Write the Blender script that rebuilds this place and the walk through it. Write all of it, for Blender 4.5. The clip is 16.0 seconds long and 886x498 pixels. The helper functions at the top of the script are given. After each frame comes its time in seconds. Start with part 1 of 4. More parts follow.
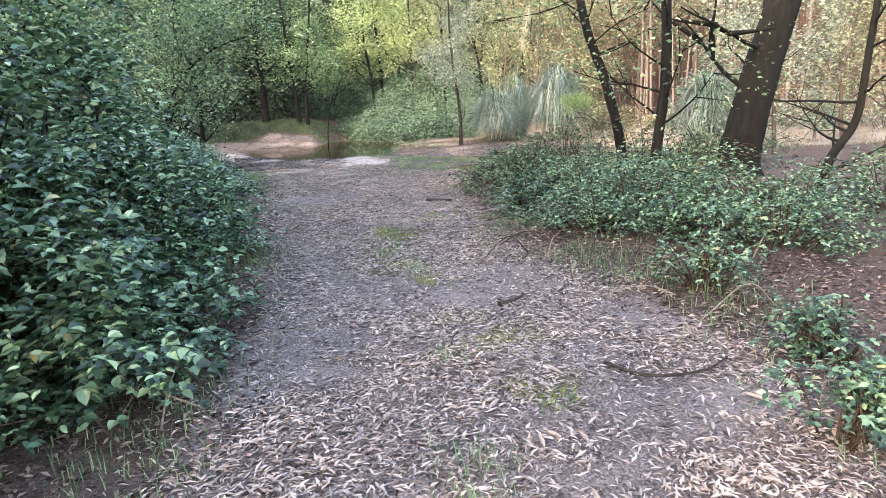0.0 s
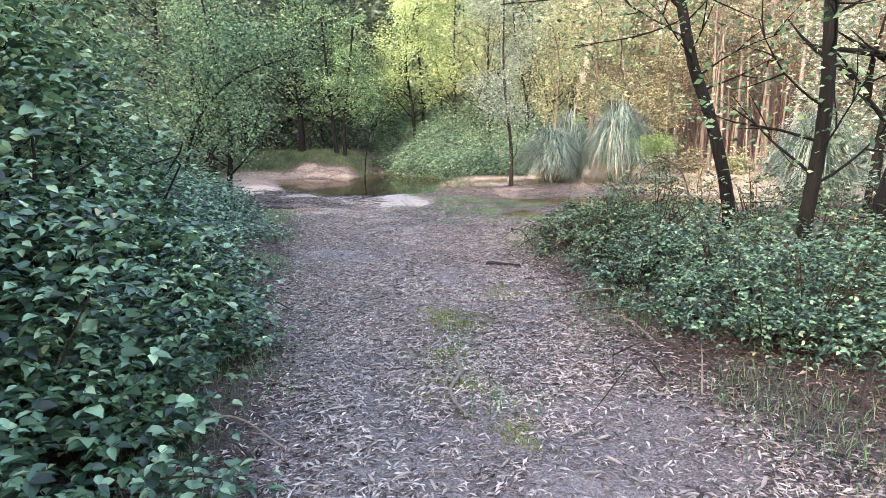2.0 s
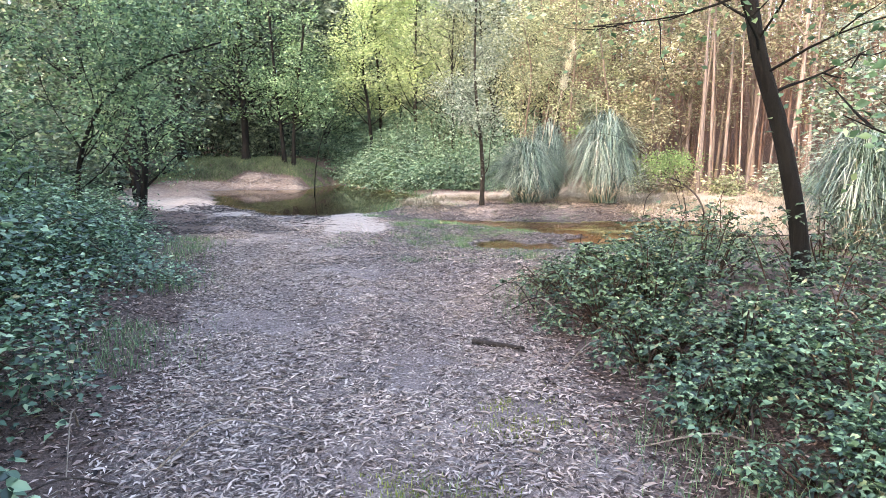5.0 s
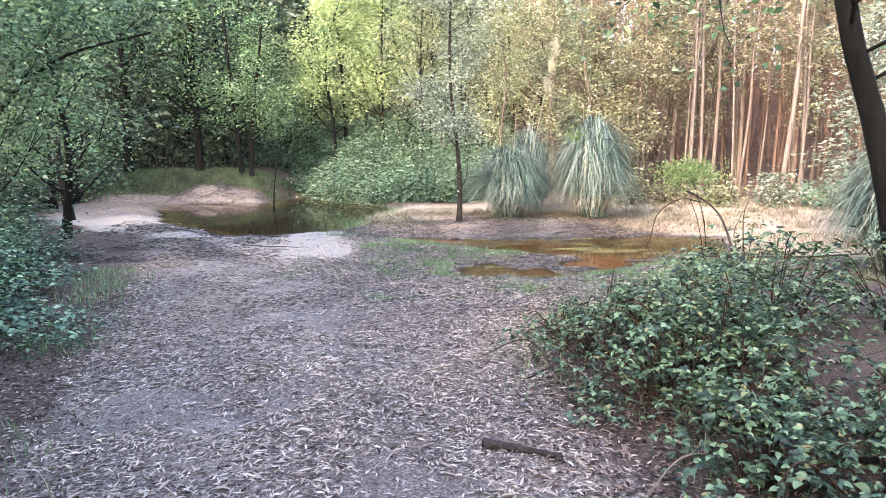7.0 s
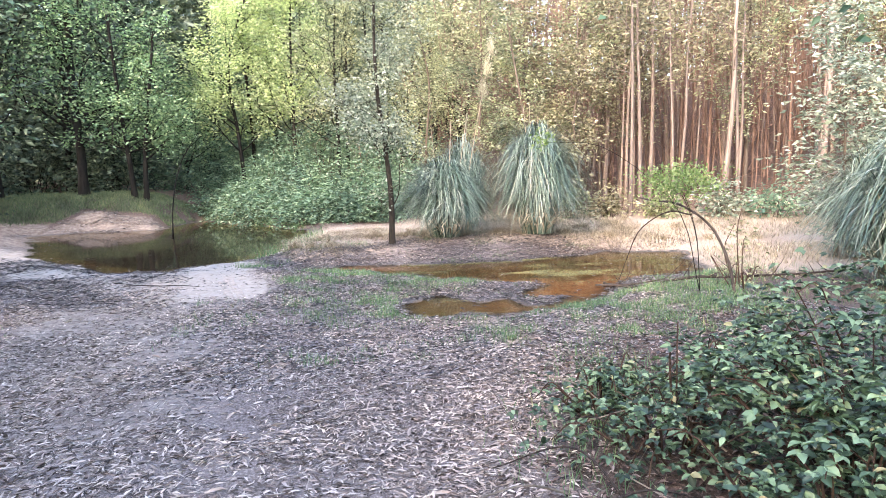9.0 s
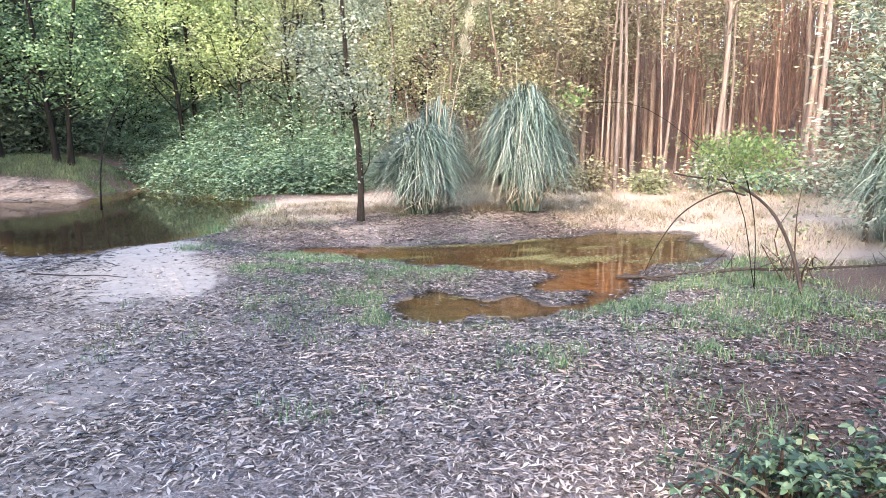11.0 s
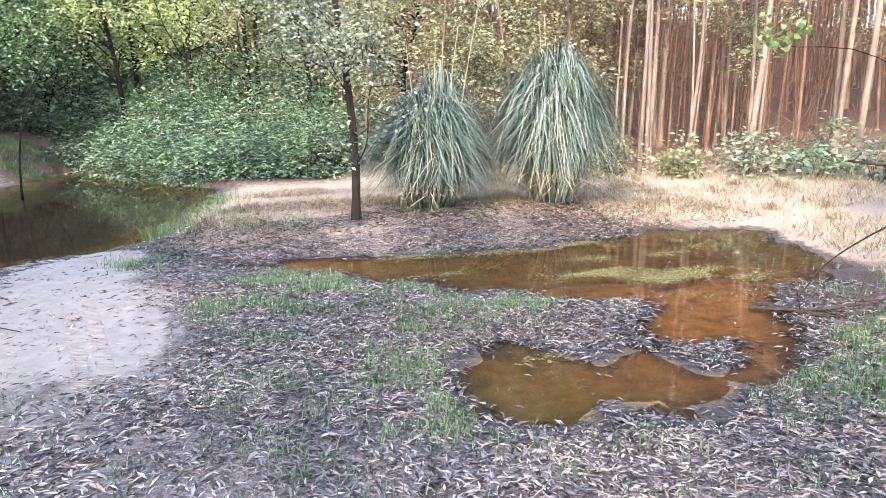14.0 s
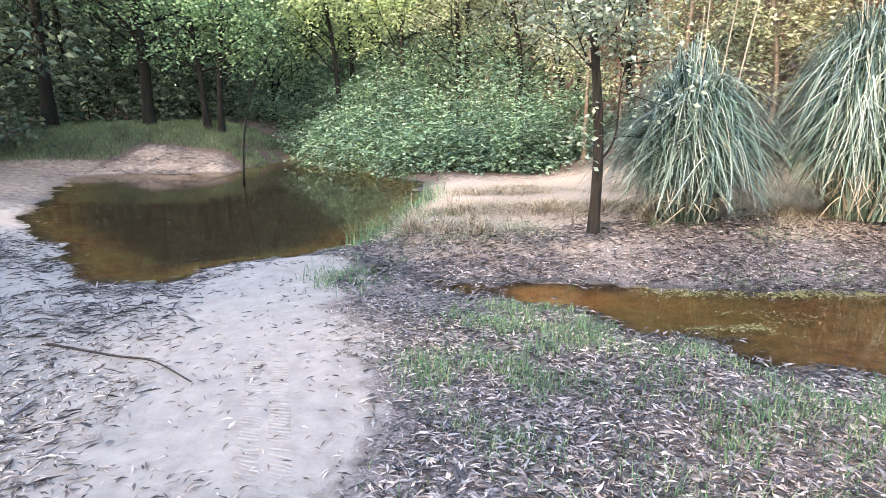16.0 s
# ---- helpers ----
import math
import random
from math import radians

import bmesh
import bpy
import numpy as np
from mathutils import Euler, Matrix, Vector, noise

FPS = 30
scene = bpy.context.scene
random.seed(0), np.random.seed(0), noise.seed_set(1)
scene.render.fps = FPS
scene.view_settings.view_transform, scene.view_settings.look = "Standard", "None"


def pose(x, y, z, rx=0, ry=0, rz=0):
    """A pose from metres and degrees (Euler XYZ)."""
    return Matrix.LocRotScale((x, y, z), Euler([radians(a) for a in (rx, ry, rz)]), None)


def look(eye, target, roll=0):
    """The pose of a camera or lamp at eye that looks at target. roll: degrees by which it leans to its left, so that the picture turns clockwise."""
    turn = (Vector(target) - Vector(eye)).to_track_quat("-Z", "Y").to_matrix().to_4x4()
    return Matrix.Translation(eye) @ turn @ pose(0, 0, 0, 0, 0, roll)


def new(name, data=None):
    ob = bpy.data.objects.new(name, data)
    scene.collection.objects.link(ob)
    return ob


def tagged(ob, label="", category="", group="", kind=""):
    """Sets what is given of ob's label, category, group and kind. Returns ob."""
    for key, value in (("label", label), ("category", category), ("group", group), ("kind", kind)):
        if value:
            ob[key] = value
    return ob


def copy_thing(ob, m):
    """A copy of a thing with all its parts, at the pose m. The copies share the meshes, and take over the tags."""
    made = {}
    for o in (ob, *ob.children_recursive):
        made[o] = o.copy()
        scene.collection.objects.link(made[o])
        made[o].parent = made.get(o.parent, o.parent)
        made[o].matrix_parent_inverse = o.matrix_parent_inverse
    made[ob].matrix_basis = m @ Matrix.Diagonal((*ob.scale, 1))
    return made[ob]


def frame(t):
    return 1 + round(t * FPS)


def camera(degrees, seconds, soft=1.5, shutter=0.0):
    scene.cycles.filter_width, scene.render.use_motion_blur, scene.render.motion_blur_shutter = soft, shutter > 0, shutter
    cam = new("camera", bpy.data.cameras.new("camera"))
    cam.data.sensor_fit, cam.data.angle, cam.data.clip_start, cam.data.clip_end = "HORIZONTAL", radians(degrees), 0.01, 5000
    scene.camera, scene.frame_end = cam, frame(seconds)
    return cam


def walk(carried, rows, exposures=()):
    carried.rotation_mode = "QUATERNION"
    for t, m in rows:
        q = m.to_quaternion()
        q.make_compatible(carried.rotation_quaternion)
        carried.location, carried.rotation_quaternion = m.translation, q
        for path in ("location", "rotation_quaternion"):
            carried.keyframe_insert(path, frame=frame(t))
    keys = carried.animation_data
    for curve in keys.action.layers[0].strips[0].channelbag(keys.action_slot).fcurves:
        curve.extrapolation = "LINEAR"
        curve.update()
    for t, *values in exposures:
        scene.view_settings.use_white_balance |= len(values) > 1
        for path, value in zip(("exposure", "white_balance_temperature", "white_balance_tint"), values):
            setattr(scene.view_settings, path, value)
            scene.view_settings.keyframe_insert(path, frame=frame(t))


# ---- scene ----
cam = camera(70.0, 16.0, 0.8)
METRES, EYE, TILT, LEAN, TURN = 14.9, 1.5, 0.0, 0.0, 0.0
ROWS = [
    (0.0, 0.0, 0.0, 0.0, -0.63, -12.51, 2.85),
    (0.5, -0.0086, 0.0371, 0.0019, -0.78, -11.73, -0.06),
    (1.0, -0.0148, 0.0726, 0.0026, -0.8, -12.27, 1.16),
    (1.5, -0.0171, 0.1071, 0.0052, 1.27, -10.12, 0.1),
    (2.0, -0.0273, 0.1423, 0.0082, 2.53, -9.6, 1.01),
    (2.5, -0.0293, 0.1742, 0.0093, 1.88, -11.38, 0.99),
    (3.0, -0.0333, 0.2031, 0.0129, -0.17, -7.85, -0.19),
    (5.5, -0.0405, 0.362, 0.0124, -1.93, -9.12, -0.16),
    (6.0, -0.0425, 0.3923, 0.0118, -4.18, -9.38, 0.46),
    (6.5, -0.046, 0.4191, 0.0112, -3.96, -9.66, 1.22),
    (7.0, -0.0473, 0.4491, 0.0131, -4.28, -8.01, 0.15),
    (7.5, -0.0551, 0.4809, 0.0123, -6.22, -7.86, 1.67),
    (8.0, -0.0573, 0.5112, 0.0124, -6.58, -7.56, 2.02),
    (8.5, -0.0582, 0.5448, 0.0097, -7.82, -5.39, 0.81),
    (9.0, -0.0595, 0.5774, 0.0083, -12.15, -6.55, 1.44),
    (11.5, -0.0715, 0.7232, 0.0056, -17.38, -9.47, 0.76),
    (12.0, -0.0716, 0.7531, 0.0045, -18.8, -9.21, 0.73),
    (12.5, -0.0721, 0.7818, 0.0074, -21.03, -9.26, -1.57),
    (13.0, -0.0772, 0.8118, 0.0089, -21.67, -10.35, 1.22),
    (13.5, -0.0769, 0.8418, 0.0075, -19.73, -11.02, 0.87),
    (14.0, -0.0769, 0.8711, 0.0061, -20.7, -11.43, 0.43),
    (14.5, -0.0775, 0.9021, 0.0067, -20.42, -12.47, 0.41),
    (15.0, -0.0787, 0.9336, 0.0062, -12.0, -11.67, -0.84),
    (15.5, -0.0827, 0.963, 0.0062, -9.02, -12.07, -0.49),
    (16.0, -0.0851, 0.9912, 0.0048, -3.43, -12.2, 0.33),
]
walk(cam, [(t, pose(0, 0, EYE, TILT, LEAN, TURN) @ pose(METRES * x, METRES * y, METRES * z, 90 + pitch, roll, yaw)) for t, x, y, z, yaw, pitch, roll in ROWS],
     [(0.0, 3.2, 7400, 16), (8.0, 3.26, 7000, 16), (12.0, 3.22, 6850, 16), (16.0, 3.18, 7000, 13)])

# ---- light ----
SUN_EL, SUN_AZ = 30.0, 218.0          # degrees; azimuth clockwise from +y, the sun stands behind and to the left
world = bpy.data.worlds.new("world")
scene.world = world
world.use_nodes = True
wn = world.node_tree.nodes
sky = wn.new("ShaderNodeTexSky")
sky.sky_type = "NISHITA"
sky.sun_disc = False
sky.sun_elevation = radians(SUN_EL)
sky.sun_rotation = radians(SUN_AZ)
sky.air_density, sky.dust_density, sky.ozone_density = 1.0, 1.6, 1.0
wn["Background"].inputs["Strength"].default_value = 0.15
world.node_tree.links.new(sky.outputs[0], wn["Background"].inputs["Color"])
sun = new("sun", bpy.data.lights.new("sun", "SUN"))
sun.data.energy, sun.data.angle, sun.data.color = 0.75, radians(3.0), (1.0, 0.88, 0.72)
_az = radians(SUN_AZ)
_to = Vector((math.sin(_az) * math.cos(radians(SUN_EL)), math.cos(_az) * math.cos(radians(SUN_EL)), math.sin(radians(SUN_EL))))
sun.matrix_world = look(_to * 60, (0, 0, 0))
RNG = np.random.default_rng(11)


# ---- materials ----
def ramp(nt, src, stops):
    r = nt.nodes.new("ShaderNodeValToRGB")
    while len(r.color_ramp.elements) < len(stops):
        r.color_ramp.elements.new(0.5)
    for e, (p, c) in zip(r.color_ramp.elements, stops):
        e.position, e.color = p, (*c, 1)
    nt.links.new(src, r.inputs[0])
    return r.outputs[0]


def noise_tex(nt, scale, detail=4, rough=0.6, vec=None):
    n = nt.nodes.new("ShaderNodeTexNoise")
    n.inputs["Scale"].default_value, n.inputs["Detail"].default_value, n.inputs["Roughness"].default_value = scale, detail, rough
    if vec is None:
        vec = nt.nodes.new("ShaderNodeTexCoord").outputs["Object"]
    nt.links.new(vec, n.inputs["Vector"])
    return n.outputs["Fac"]


def mix(nt, fac, a, b, mode="MIX"):
    m = nt.nodes.new("ShaderNodeMix")
    m.data_type, m.blend_type = "RGBA", mode
    for sock, v in ((m.inputs[0], fac), (m.inputs[6], a), (m.inputs[7], b)):
        if isinstance(v, bpy.types.NodeSocket):
            nt.links.new(v, sock)
        elif isinstance(v, (int, float)):
            sock.default_value = v
        else:
            sock.default_value = (*v, 1)
    return m.outputs[2]


def calc(nt, op, a, b=0.0, clamp=False):
    m = nt.nodes.new("ShaderNodeMath")
    m.operation, m.use_clamp = op, clamp
    for sock, v in zip(m.inputs, (a, b)):
        if isinstance(v, bpy.types.NodeSocket):
            nt.links.new(v, sock)
        else:
            sock.default_value = v
    return m.outputs[0]


def bump(nt, height, strength, dist):
    b = nt.nodes.new("ShaderNodeBump")
    b.inputs["Strength"].default_value, b.inputs["Distance"].default_value = strength, dist
    nt.links.new(height, b.inputs["Height"])
    return b.outputs[0]


def material(name):
    m = bpy.data.materials.new(name)
    m.use_nodes = True
    return m, m.node_tree, m.node_tree.nodes["Principled BSDF"]


def leaf_mat(name, stops, rough=0.5, through_=0.3, spec=0.5, clump_shade=0.35):
    """Leaves: colour varies from leaf to leaf, and noise patches paint lit and shaded clumps; light shines through."""
    m, nt, p = material(name)
    geo = nt.nodes.new("ShaderNodeNewGeometry")
    col = ramp(nt, geo.outputs["Random Per Island"], stops)
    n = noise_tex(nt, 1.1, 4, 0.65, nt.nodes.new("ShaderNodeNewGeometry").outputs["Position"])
    # cool dark to warm bright: light and shade of leaf clumps, put into the colour
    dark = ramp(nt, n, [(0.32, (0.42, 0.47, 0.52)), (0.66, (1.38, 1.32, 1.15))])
    col = mix(nt, clump_shade, col, mix(nt, 1.0, col, dark, "MULTIPLY"))
    nt.links.new(col, p.inputs["Base Color"])
    p.inputs["Roughness"].default_value, p.inputs["Specular IOR Level"].default_value = rough, spec
    t = nt.nodes.new("ShaderNodeBsdfTranslucent")
    nt.links.new(mix(nt, 1.0, col, (1.1, 1.2, 0.8), "MULTIPLY"), t.inputs["Color"])
    ms = nt.nodes.new("ShaderNodeMixShader")
    ms.inputs[0].default_value = through_
    nt.links.new(p.outputs[0], ms.inputs[1])
    nt.links.new(t.outputs[0], ms.inputs[2])
    nt.links.new(ms.outputs[0], nt.nodes["Material Output"].inputs["Surface"])
    return m


def bark_mat(name, a, b, moss=None, scale=14.0):
    m, nt, p = material(name)
    tc = nt.nodes.new("ShaderNodeTexCoord").outputs["Object"]
    mp = nt.nodes.new("ShaderNodeMapping")
    mp.inputs["Scale"].default_value = (1, 1, 0.18)
    nt.links.new(tc, mp.inputs["Vector"])
    n = noise_tex(nt, scale, 6, 0.7, mp.outputs[0])
    col = mix(nt, ramp(nt, n, [(0.3, (0, 0, 0)), (0.7, (1, 1, 1))]), a, b)
    big = noise_tex(nt, 1.3, 3, 0.6, tc)
    col = mix(nt, ramp(nt, big, [(0.35, (0, 0, 0)), (0.75, (0.6, 0.6, 0.6))]), col, moss or b)
    info = nt.nodes.new("ShaderNodeObjectInfo")
    tone = ramp(nt, info.outputs["Random"], [(0, (0.75, 0.75, 0.75)), (1, (1.2, 1.15, 1.1))])
    nt.links.new(mix(nt, 1.0, col, tone, "MULTIPLY"), p.inputs["Base Color"])
    p.inputs["Roughness"].default_value = 0.9
    p.inputs["Specular IOR Level"].default_value = 0.2
    nt.links.new(bump(nt, n, 1.0, 0.035), p.inputs["Normal"])
    return m


BRAMBLE = leaf_mat("bramble_leaf", [(0, (0.008, 0.02, 0.012)), (0.3, (0.035, 0.08, 0.047)), (0.6, (0.11, 0.205, 0.12)), (0.9, (0.25, 0.39, 0.235)), (0.98, (0.42, 0.54, 0.32)), (1, (0.42, 0.33, 0.17))], 0.42, 0.14, 0.6)
BRAMBLE_R = leaf_mat("bramble_leaf_olive", [(0, (0.012, 0.024, 0.014)), (0.35, (0.046, 0.085, 0.052)), (0.7, (0.125, 0.205, 0.115)), (0.95, (0.26, 0.36, 0.21)), (1, (0.34, 0.27, 0.13))], 0.45, 0.14, 0.5)
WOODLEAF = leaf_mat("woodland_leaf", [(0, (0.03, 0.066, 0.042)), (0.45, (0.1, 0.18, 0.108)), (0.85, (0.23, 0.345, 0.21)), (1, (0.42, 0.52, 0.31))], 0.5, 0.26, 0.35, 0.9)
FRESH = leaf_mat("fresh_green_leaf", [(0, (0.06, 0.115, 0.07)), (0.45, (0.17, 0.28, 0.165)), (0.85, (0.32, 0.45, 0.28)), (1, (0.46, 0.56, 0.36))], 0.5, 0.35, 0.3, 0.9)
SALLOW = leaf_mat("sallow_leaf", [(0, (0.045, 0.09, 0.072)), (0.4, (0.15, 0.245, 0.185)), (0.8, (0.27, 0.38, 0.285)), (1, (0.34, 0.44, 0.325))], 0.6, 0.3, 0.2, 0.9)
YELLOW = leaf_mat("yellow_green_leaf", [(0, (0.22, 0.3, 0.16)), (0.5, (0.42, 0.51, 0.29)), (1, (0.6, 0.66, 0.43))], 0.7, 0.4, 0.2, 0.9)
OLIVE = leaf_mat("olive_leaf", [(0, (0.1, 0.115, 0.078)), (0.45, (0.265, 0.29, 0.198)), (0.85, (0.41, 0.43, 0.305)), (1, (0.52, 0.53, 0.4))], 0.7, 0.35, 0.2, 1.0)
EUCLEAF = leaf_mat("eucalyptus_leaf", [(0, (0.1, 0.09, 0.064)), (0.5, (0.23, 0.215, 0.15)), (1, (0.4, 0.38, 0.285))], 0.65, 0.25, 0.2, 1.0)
# paled to grey-green: distance haze is painted into the leaf colour
HAZE = leaf_mat("hazy_far_leaf", [(0, (0.09, 0.125, 0.1)), (0.6, (0.2, 0.25, 0.2)), (1, (0.36, 0.41, 0.34))], 0.8, 0.3, 0.2, 0.9)
GREYLEAF = leaf_mat("grey_green_leaf", [(0, (0.08, 0.11, 0.085)), (0.5, (0.22, 0.27, 0.205)), (1, (0.5, 0.53, 0.44))], 0.4, 0.2)
BRIGHT = leaf_mat("bright_green_leaf", [(0, (0.09, 0.15, 0.05)), (0.5, (0.18, 0.26, 0.1)), (1, (0.31, 0.38, 0.17))], 0.5, 0.4)
# woodland leaf with the deep shade of the wood put into its colour
SHADELEAF = leaf_mat("shaded_wood_leaf", [(0, (0.028, 0.045, 0.037)), (0.6, (0.085, 0.12, 0.094)), (1, (0.2, 0.25, 0.19))], 0.75, 0.2, 0.2, 0.9)
LITTER = leaf_mat("dry_leaf_litter", [(0, (0.035, 0.026, 0.023)), (0.25, (0.15, 0.112, 0.098)), (0.5, (0.37, 0.295, 0.262)), (0.8, (0.54, 0.45, 0.405)), (1, (0.72, 0.62, 0.56))], 0.6, 0.06, 0.3, 0.4)
WETLITTER = leaf_mat("wet_leaf_litter", [(0, (0.018, 0.017, 0.021)), (0.4, (0.065, 0.055, 0.058)), (0.7, (0.21, 0.18, 0.18)), (1, (0.44, 0.39, 0.38))], 0.4, 0.03, 0.5, 0.4)
REDLITTER = leaf_mat("red_brown_leaf_litter", [(0, (0.015, 0.01, 0.009)), (0.35, (0.075, 0.044, 0.036)), (0.7, (0.24, 0.16, 0.135)), (1, (0.5, 0.38, 0.33))], 0.6, 0.06, 0.3, 0.4)
PAMPAS = leaf_mat("pampas_blade", [(0, (0.012, 0.026, 0.019)), (0.4, (0.065, 0.11, 0.08)), (0.75, (0.185, 0.26, 0.2)), (0.97, (0.41, 0.47, 0.39)), (1, (0.45, 0.41, 0.32))], 0.34, 0.08, 0.7, 0.2)
STRAW = leaf_mat("straw", [(0, (0.17, 0.125, 0.09)), (0.5, (0.38, 0.31, 0.235)), (1, (0.62, 0.54, 0.43))], 0.6, 0.2, 0.3)
GRASS = leaf_mat("grass_blade", [(0, (0.06, 0.125, 0.06)), (0.5, (0.135, 0.245, 0.118)), (0.85, (0.235, 0.345, 0.18)), (1, (0.46, 0.42, 0.24))], 0.5, 0.3)
BANKGRASS = leaf_mat("bank_grass_blade", [(0, (0.06, 0.085, 0.05)), (0.5, (0.12, 0.165, 0.095)), (1, (0.24, 0.26, 0.16))], 0.7, 0.2, 0.2, 0.8)
PLUME = leaf_mat("pampas_plume", [(0, (0.5, 0.43, 0.34)), (1, (0.8, 0.74, 0.64))], 0.8, 0.4, 0.2)
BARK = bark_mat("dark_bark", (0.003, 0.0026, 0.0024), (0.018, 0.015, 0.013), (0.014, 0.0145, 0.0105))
MIDBARK = bark_mat("young_bark", (0.012, 0.01, 0.008), (0.07, 0.054, 0.043), (0.04, 0.036, 0.027), 22)
BARK_B = bark_mat("brown_bark", (0.06, 0.045, 0.036), (0.2, 0.155, 0.125), (0.1, 0.09, 0.065))
EUCBARK = bark_mat("eucalyptus_bark", (0.085, 0.066, 0.056), (0.34, 0.275, 0.235), (0.19, 0.135, 0.112), 9)
# eucalyptus bark darkened to red-brown: the grove's inner shade is in this colour
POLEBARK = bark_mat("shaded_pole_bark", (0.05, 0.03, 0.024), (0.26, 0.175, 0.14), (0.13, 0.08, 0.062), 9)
STICK = bark_mat("dead_wood", (0.025, 0.02, 0.018), (0.12, 0.095, 0.085), (0.07, 0.06, 0.05), 30)
PALESTICK = bark_mat("pale_dead_wood", (0.22, 0.18, 0.14), (0.42, 0.36, 0.3), (0.3, 0.25, 0.2), 30)
CANE = bark_mat("bramble_cane", (0.035, 0.02, 0.018), (0.13, 0.08, 0.06), (0.09, 0.07, 0.045), 30)


def ground_mat():
    m, nt, p = material("woodland_ground")
    pos = nt.nodes.new("ShaderNodeTexCoord").outputs["Object"]
    fine, mid, big = noise_tex(nt, 60, 6, 0.8, pos), noise_tex(nt, 7, 5, 0.65, pos), noise_tex(nt, 0.8, 4, 0.6, pos)
    vor = nt.nodes.new("ShaderNodeTexVoronoi")
    vor.inputs["Scale"].default_value = 30
    nt.links.new(pos, vor.inputs["Vector"])
    zones = []
    for name in ("zone_a", "zone_b", "zone_c"):
        a = nt.nodes.new("ShaderNodeAttribute")
        a.attribute_name = name
        s = nt.nodes.new("ShaderNodeSeparateColor")
        nt.links.new(a.outputs["Color"], s.inputs[0])
        zones += list(s.outputs[:3])
    litter, sand, straw, mud_deep, bed, hill, iron = zones[:7]

    def ragged(z, amount=0.5):
        # break the zone's edge up with the noise
        return calc(nt, "MULTIPLY", calc(nt, "SUBTRACT", calc(nt, "ADD", z, calc(nt, "MULTIPLY", calc(nt, "SUBTRACT", mid, 0.5), amount * 2)), 0.3), 2.5, True)
    col = ramp(nt, fine, [(0.3, (0.025, 0.017, 0.014)), (0.48, (0.08, 0.053, 0.042)), (0.62, (0.19, 0.13, 0.105)), (0.76, (0.34, 0.26, 0.215))])
    lit = ramp(nt, fine, [(0.35, (0.028, 0.021, 0.02)), (0.47, (0.13, 0.1, 0.09)), (0.6, (0.34, 0.28, 0.26)), (0.74, (0.62, 0.53, 0.495))])
    lit = mix(nt, ramp(nt, big, [(0.5, (0, 0, 0)), (0.7, (0.4, 0.4, 0.4))]), lit, ramp(nt, mid, [(0.3, (0.37, 0.305, 0.28)), (0.7, (0.54, 0.46, 0.425))]))
    col = mix(nt, ragged(litter), col, lit)
    stw = ramp(nt, fine, [(0.3, (0.2, 0.145, 0.11)), (0.55, (0.42, 0.335, 0.27)), (0.75, (0.58, 0.48, 0.4))])
    col = mix(nt, ragged(straw), col, stw)
    hil = ramp(nt, fine, [(0.3, (0.035, 0.02, 0.015)), (0.55, (0.13, 0.078, 0.056)), (0.75, (0.27, 0.18, 0.135))])
    col = mix(nt, hill, col, hil)
    snd = ramp(nt, mid, [(0.3, (0.28, 0.234, 0.2)), (0.7, (0.425, 0.362, 0.314))])
    snd = mix(nt, ramp(nt, fine, [(0.62, (0, 0, 0)), (0.74, (0.8, 0.8, 0.8))]), snd, (0.25, 0.21, 0.2))
    col = mix(nt, ragged(sand, 0.35), col, snd)
    col = mix(nt, ragged(mud_deep, 0.6), col, ramp(nt, fine, [(0.35, (0.03, 0.026, 0.024)), (0.65, (0.11, 0.09, 0.08))]))
    rust = ramp(nt, mid, [(0.25, (0.3, 0.13, 0.05)), (0.5, (0.62, 0.3, 0.12)), (0.75, (0.76, 0.46, 0.23))])
    under = mix(nt, ramp(nt, big, [(0.4, (0, 0, 0)), (0.62, (1, 1, 1))]), ramp(nt, mid, [(0.3, (0.12, 0.07, 0.03)), (0.7, (0.4, 0.24, 0.11))]), mix(nt, mid, (0.14, 0.12, 0.045), (0.46, 0.38, 0.16)))
    under = mix(nt, ramp(nt, fine, [(0.58, (0, 0, 0)), (0.66, (0.7, 0.7, 0.7))]), mix(nt, iron, under, rust), (0.06, 0.045, 0.035))
    col = mix(nt, bed, col, under)
    nt.links.new(col, p.inputs["Base Color"])
    wet = calc(nt, "MAXIMUM", mud_deep, calc(nt, "MULTIPLY", sand, 0.5))
    nt.links.new(calc(nt, "SUBTRACT", 0.92, calc(nt, "MULTIPLY", wet, 0.45)), p.inputs["Roughness"])
    h = calc(nt, "ADD", fine, calc(nt, "MULTIPLY", vor.outputs["Distance"], 0.6))
    h = calc(nt, "MULTIPLY", h, calc(nt, "SUBTRACT", 1.0, calc(nt, "MULTIPLY", sand, 0.8)))
    nt.links.new(bump(nt, h, 0.6, 0.03), p.inputs["Normal"])
    return m


def water_mat():
    m, nt, p = material("pond_water")
    nt.nodes.remove(p)
    t, g, ms, f = (nt.nodes.new("ShaderNode" + k) for k in ("BsdfTransparent", "BsdfGlossy", "MixShader", "Fresnel"))
    t.inputs["Color"].default_value = (0.85, 0.71, 0.54, 1)
    g.inputs["Roughness"].default_value = 0.03
    f.inputs["IOR"].default_value = 1.33
    nrm = bump(nt, noise_tex(nt, 3.0, 2, 0.5), 0.05, 0.03)
    nt.links.new(nrm, g.inputs["Normal"])
    nt.links.new(nrm, f.inputs["Normal"])
    nt.links.new(f.outputs[0], ms.inputs[0])
    nt.links.new(t.outputs[0], ms.inputs[1])
    nt.links.new(g.outputs[0], ms.inputs[2])
    nt.links.new(ms.outputs[0], nt.nodes["Material Output"].inputs["Surface"])
    return m


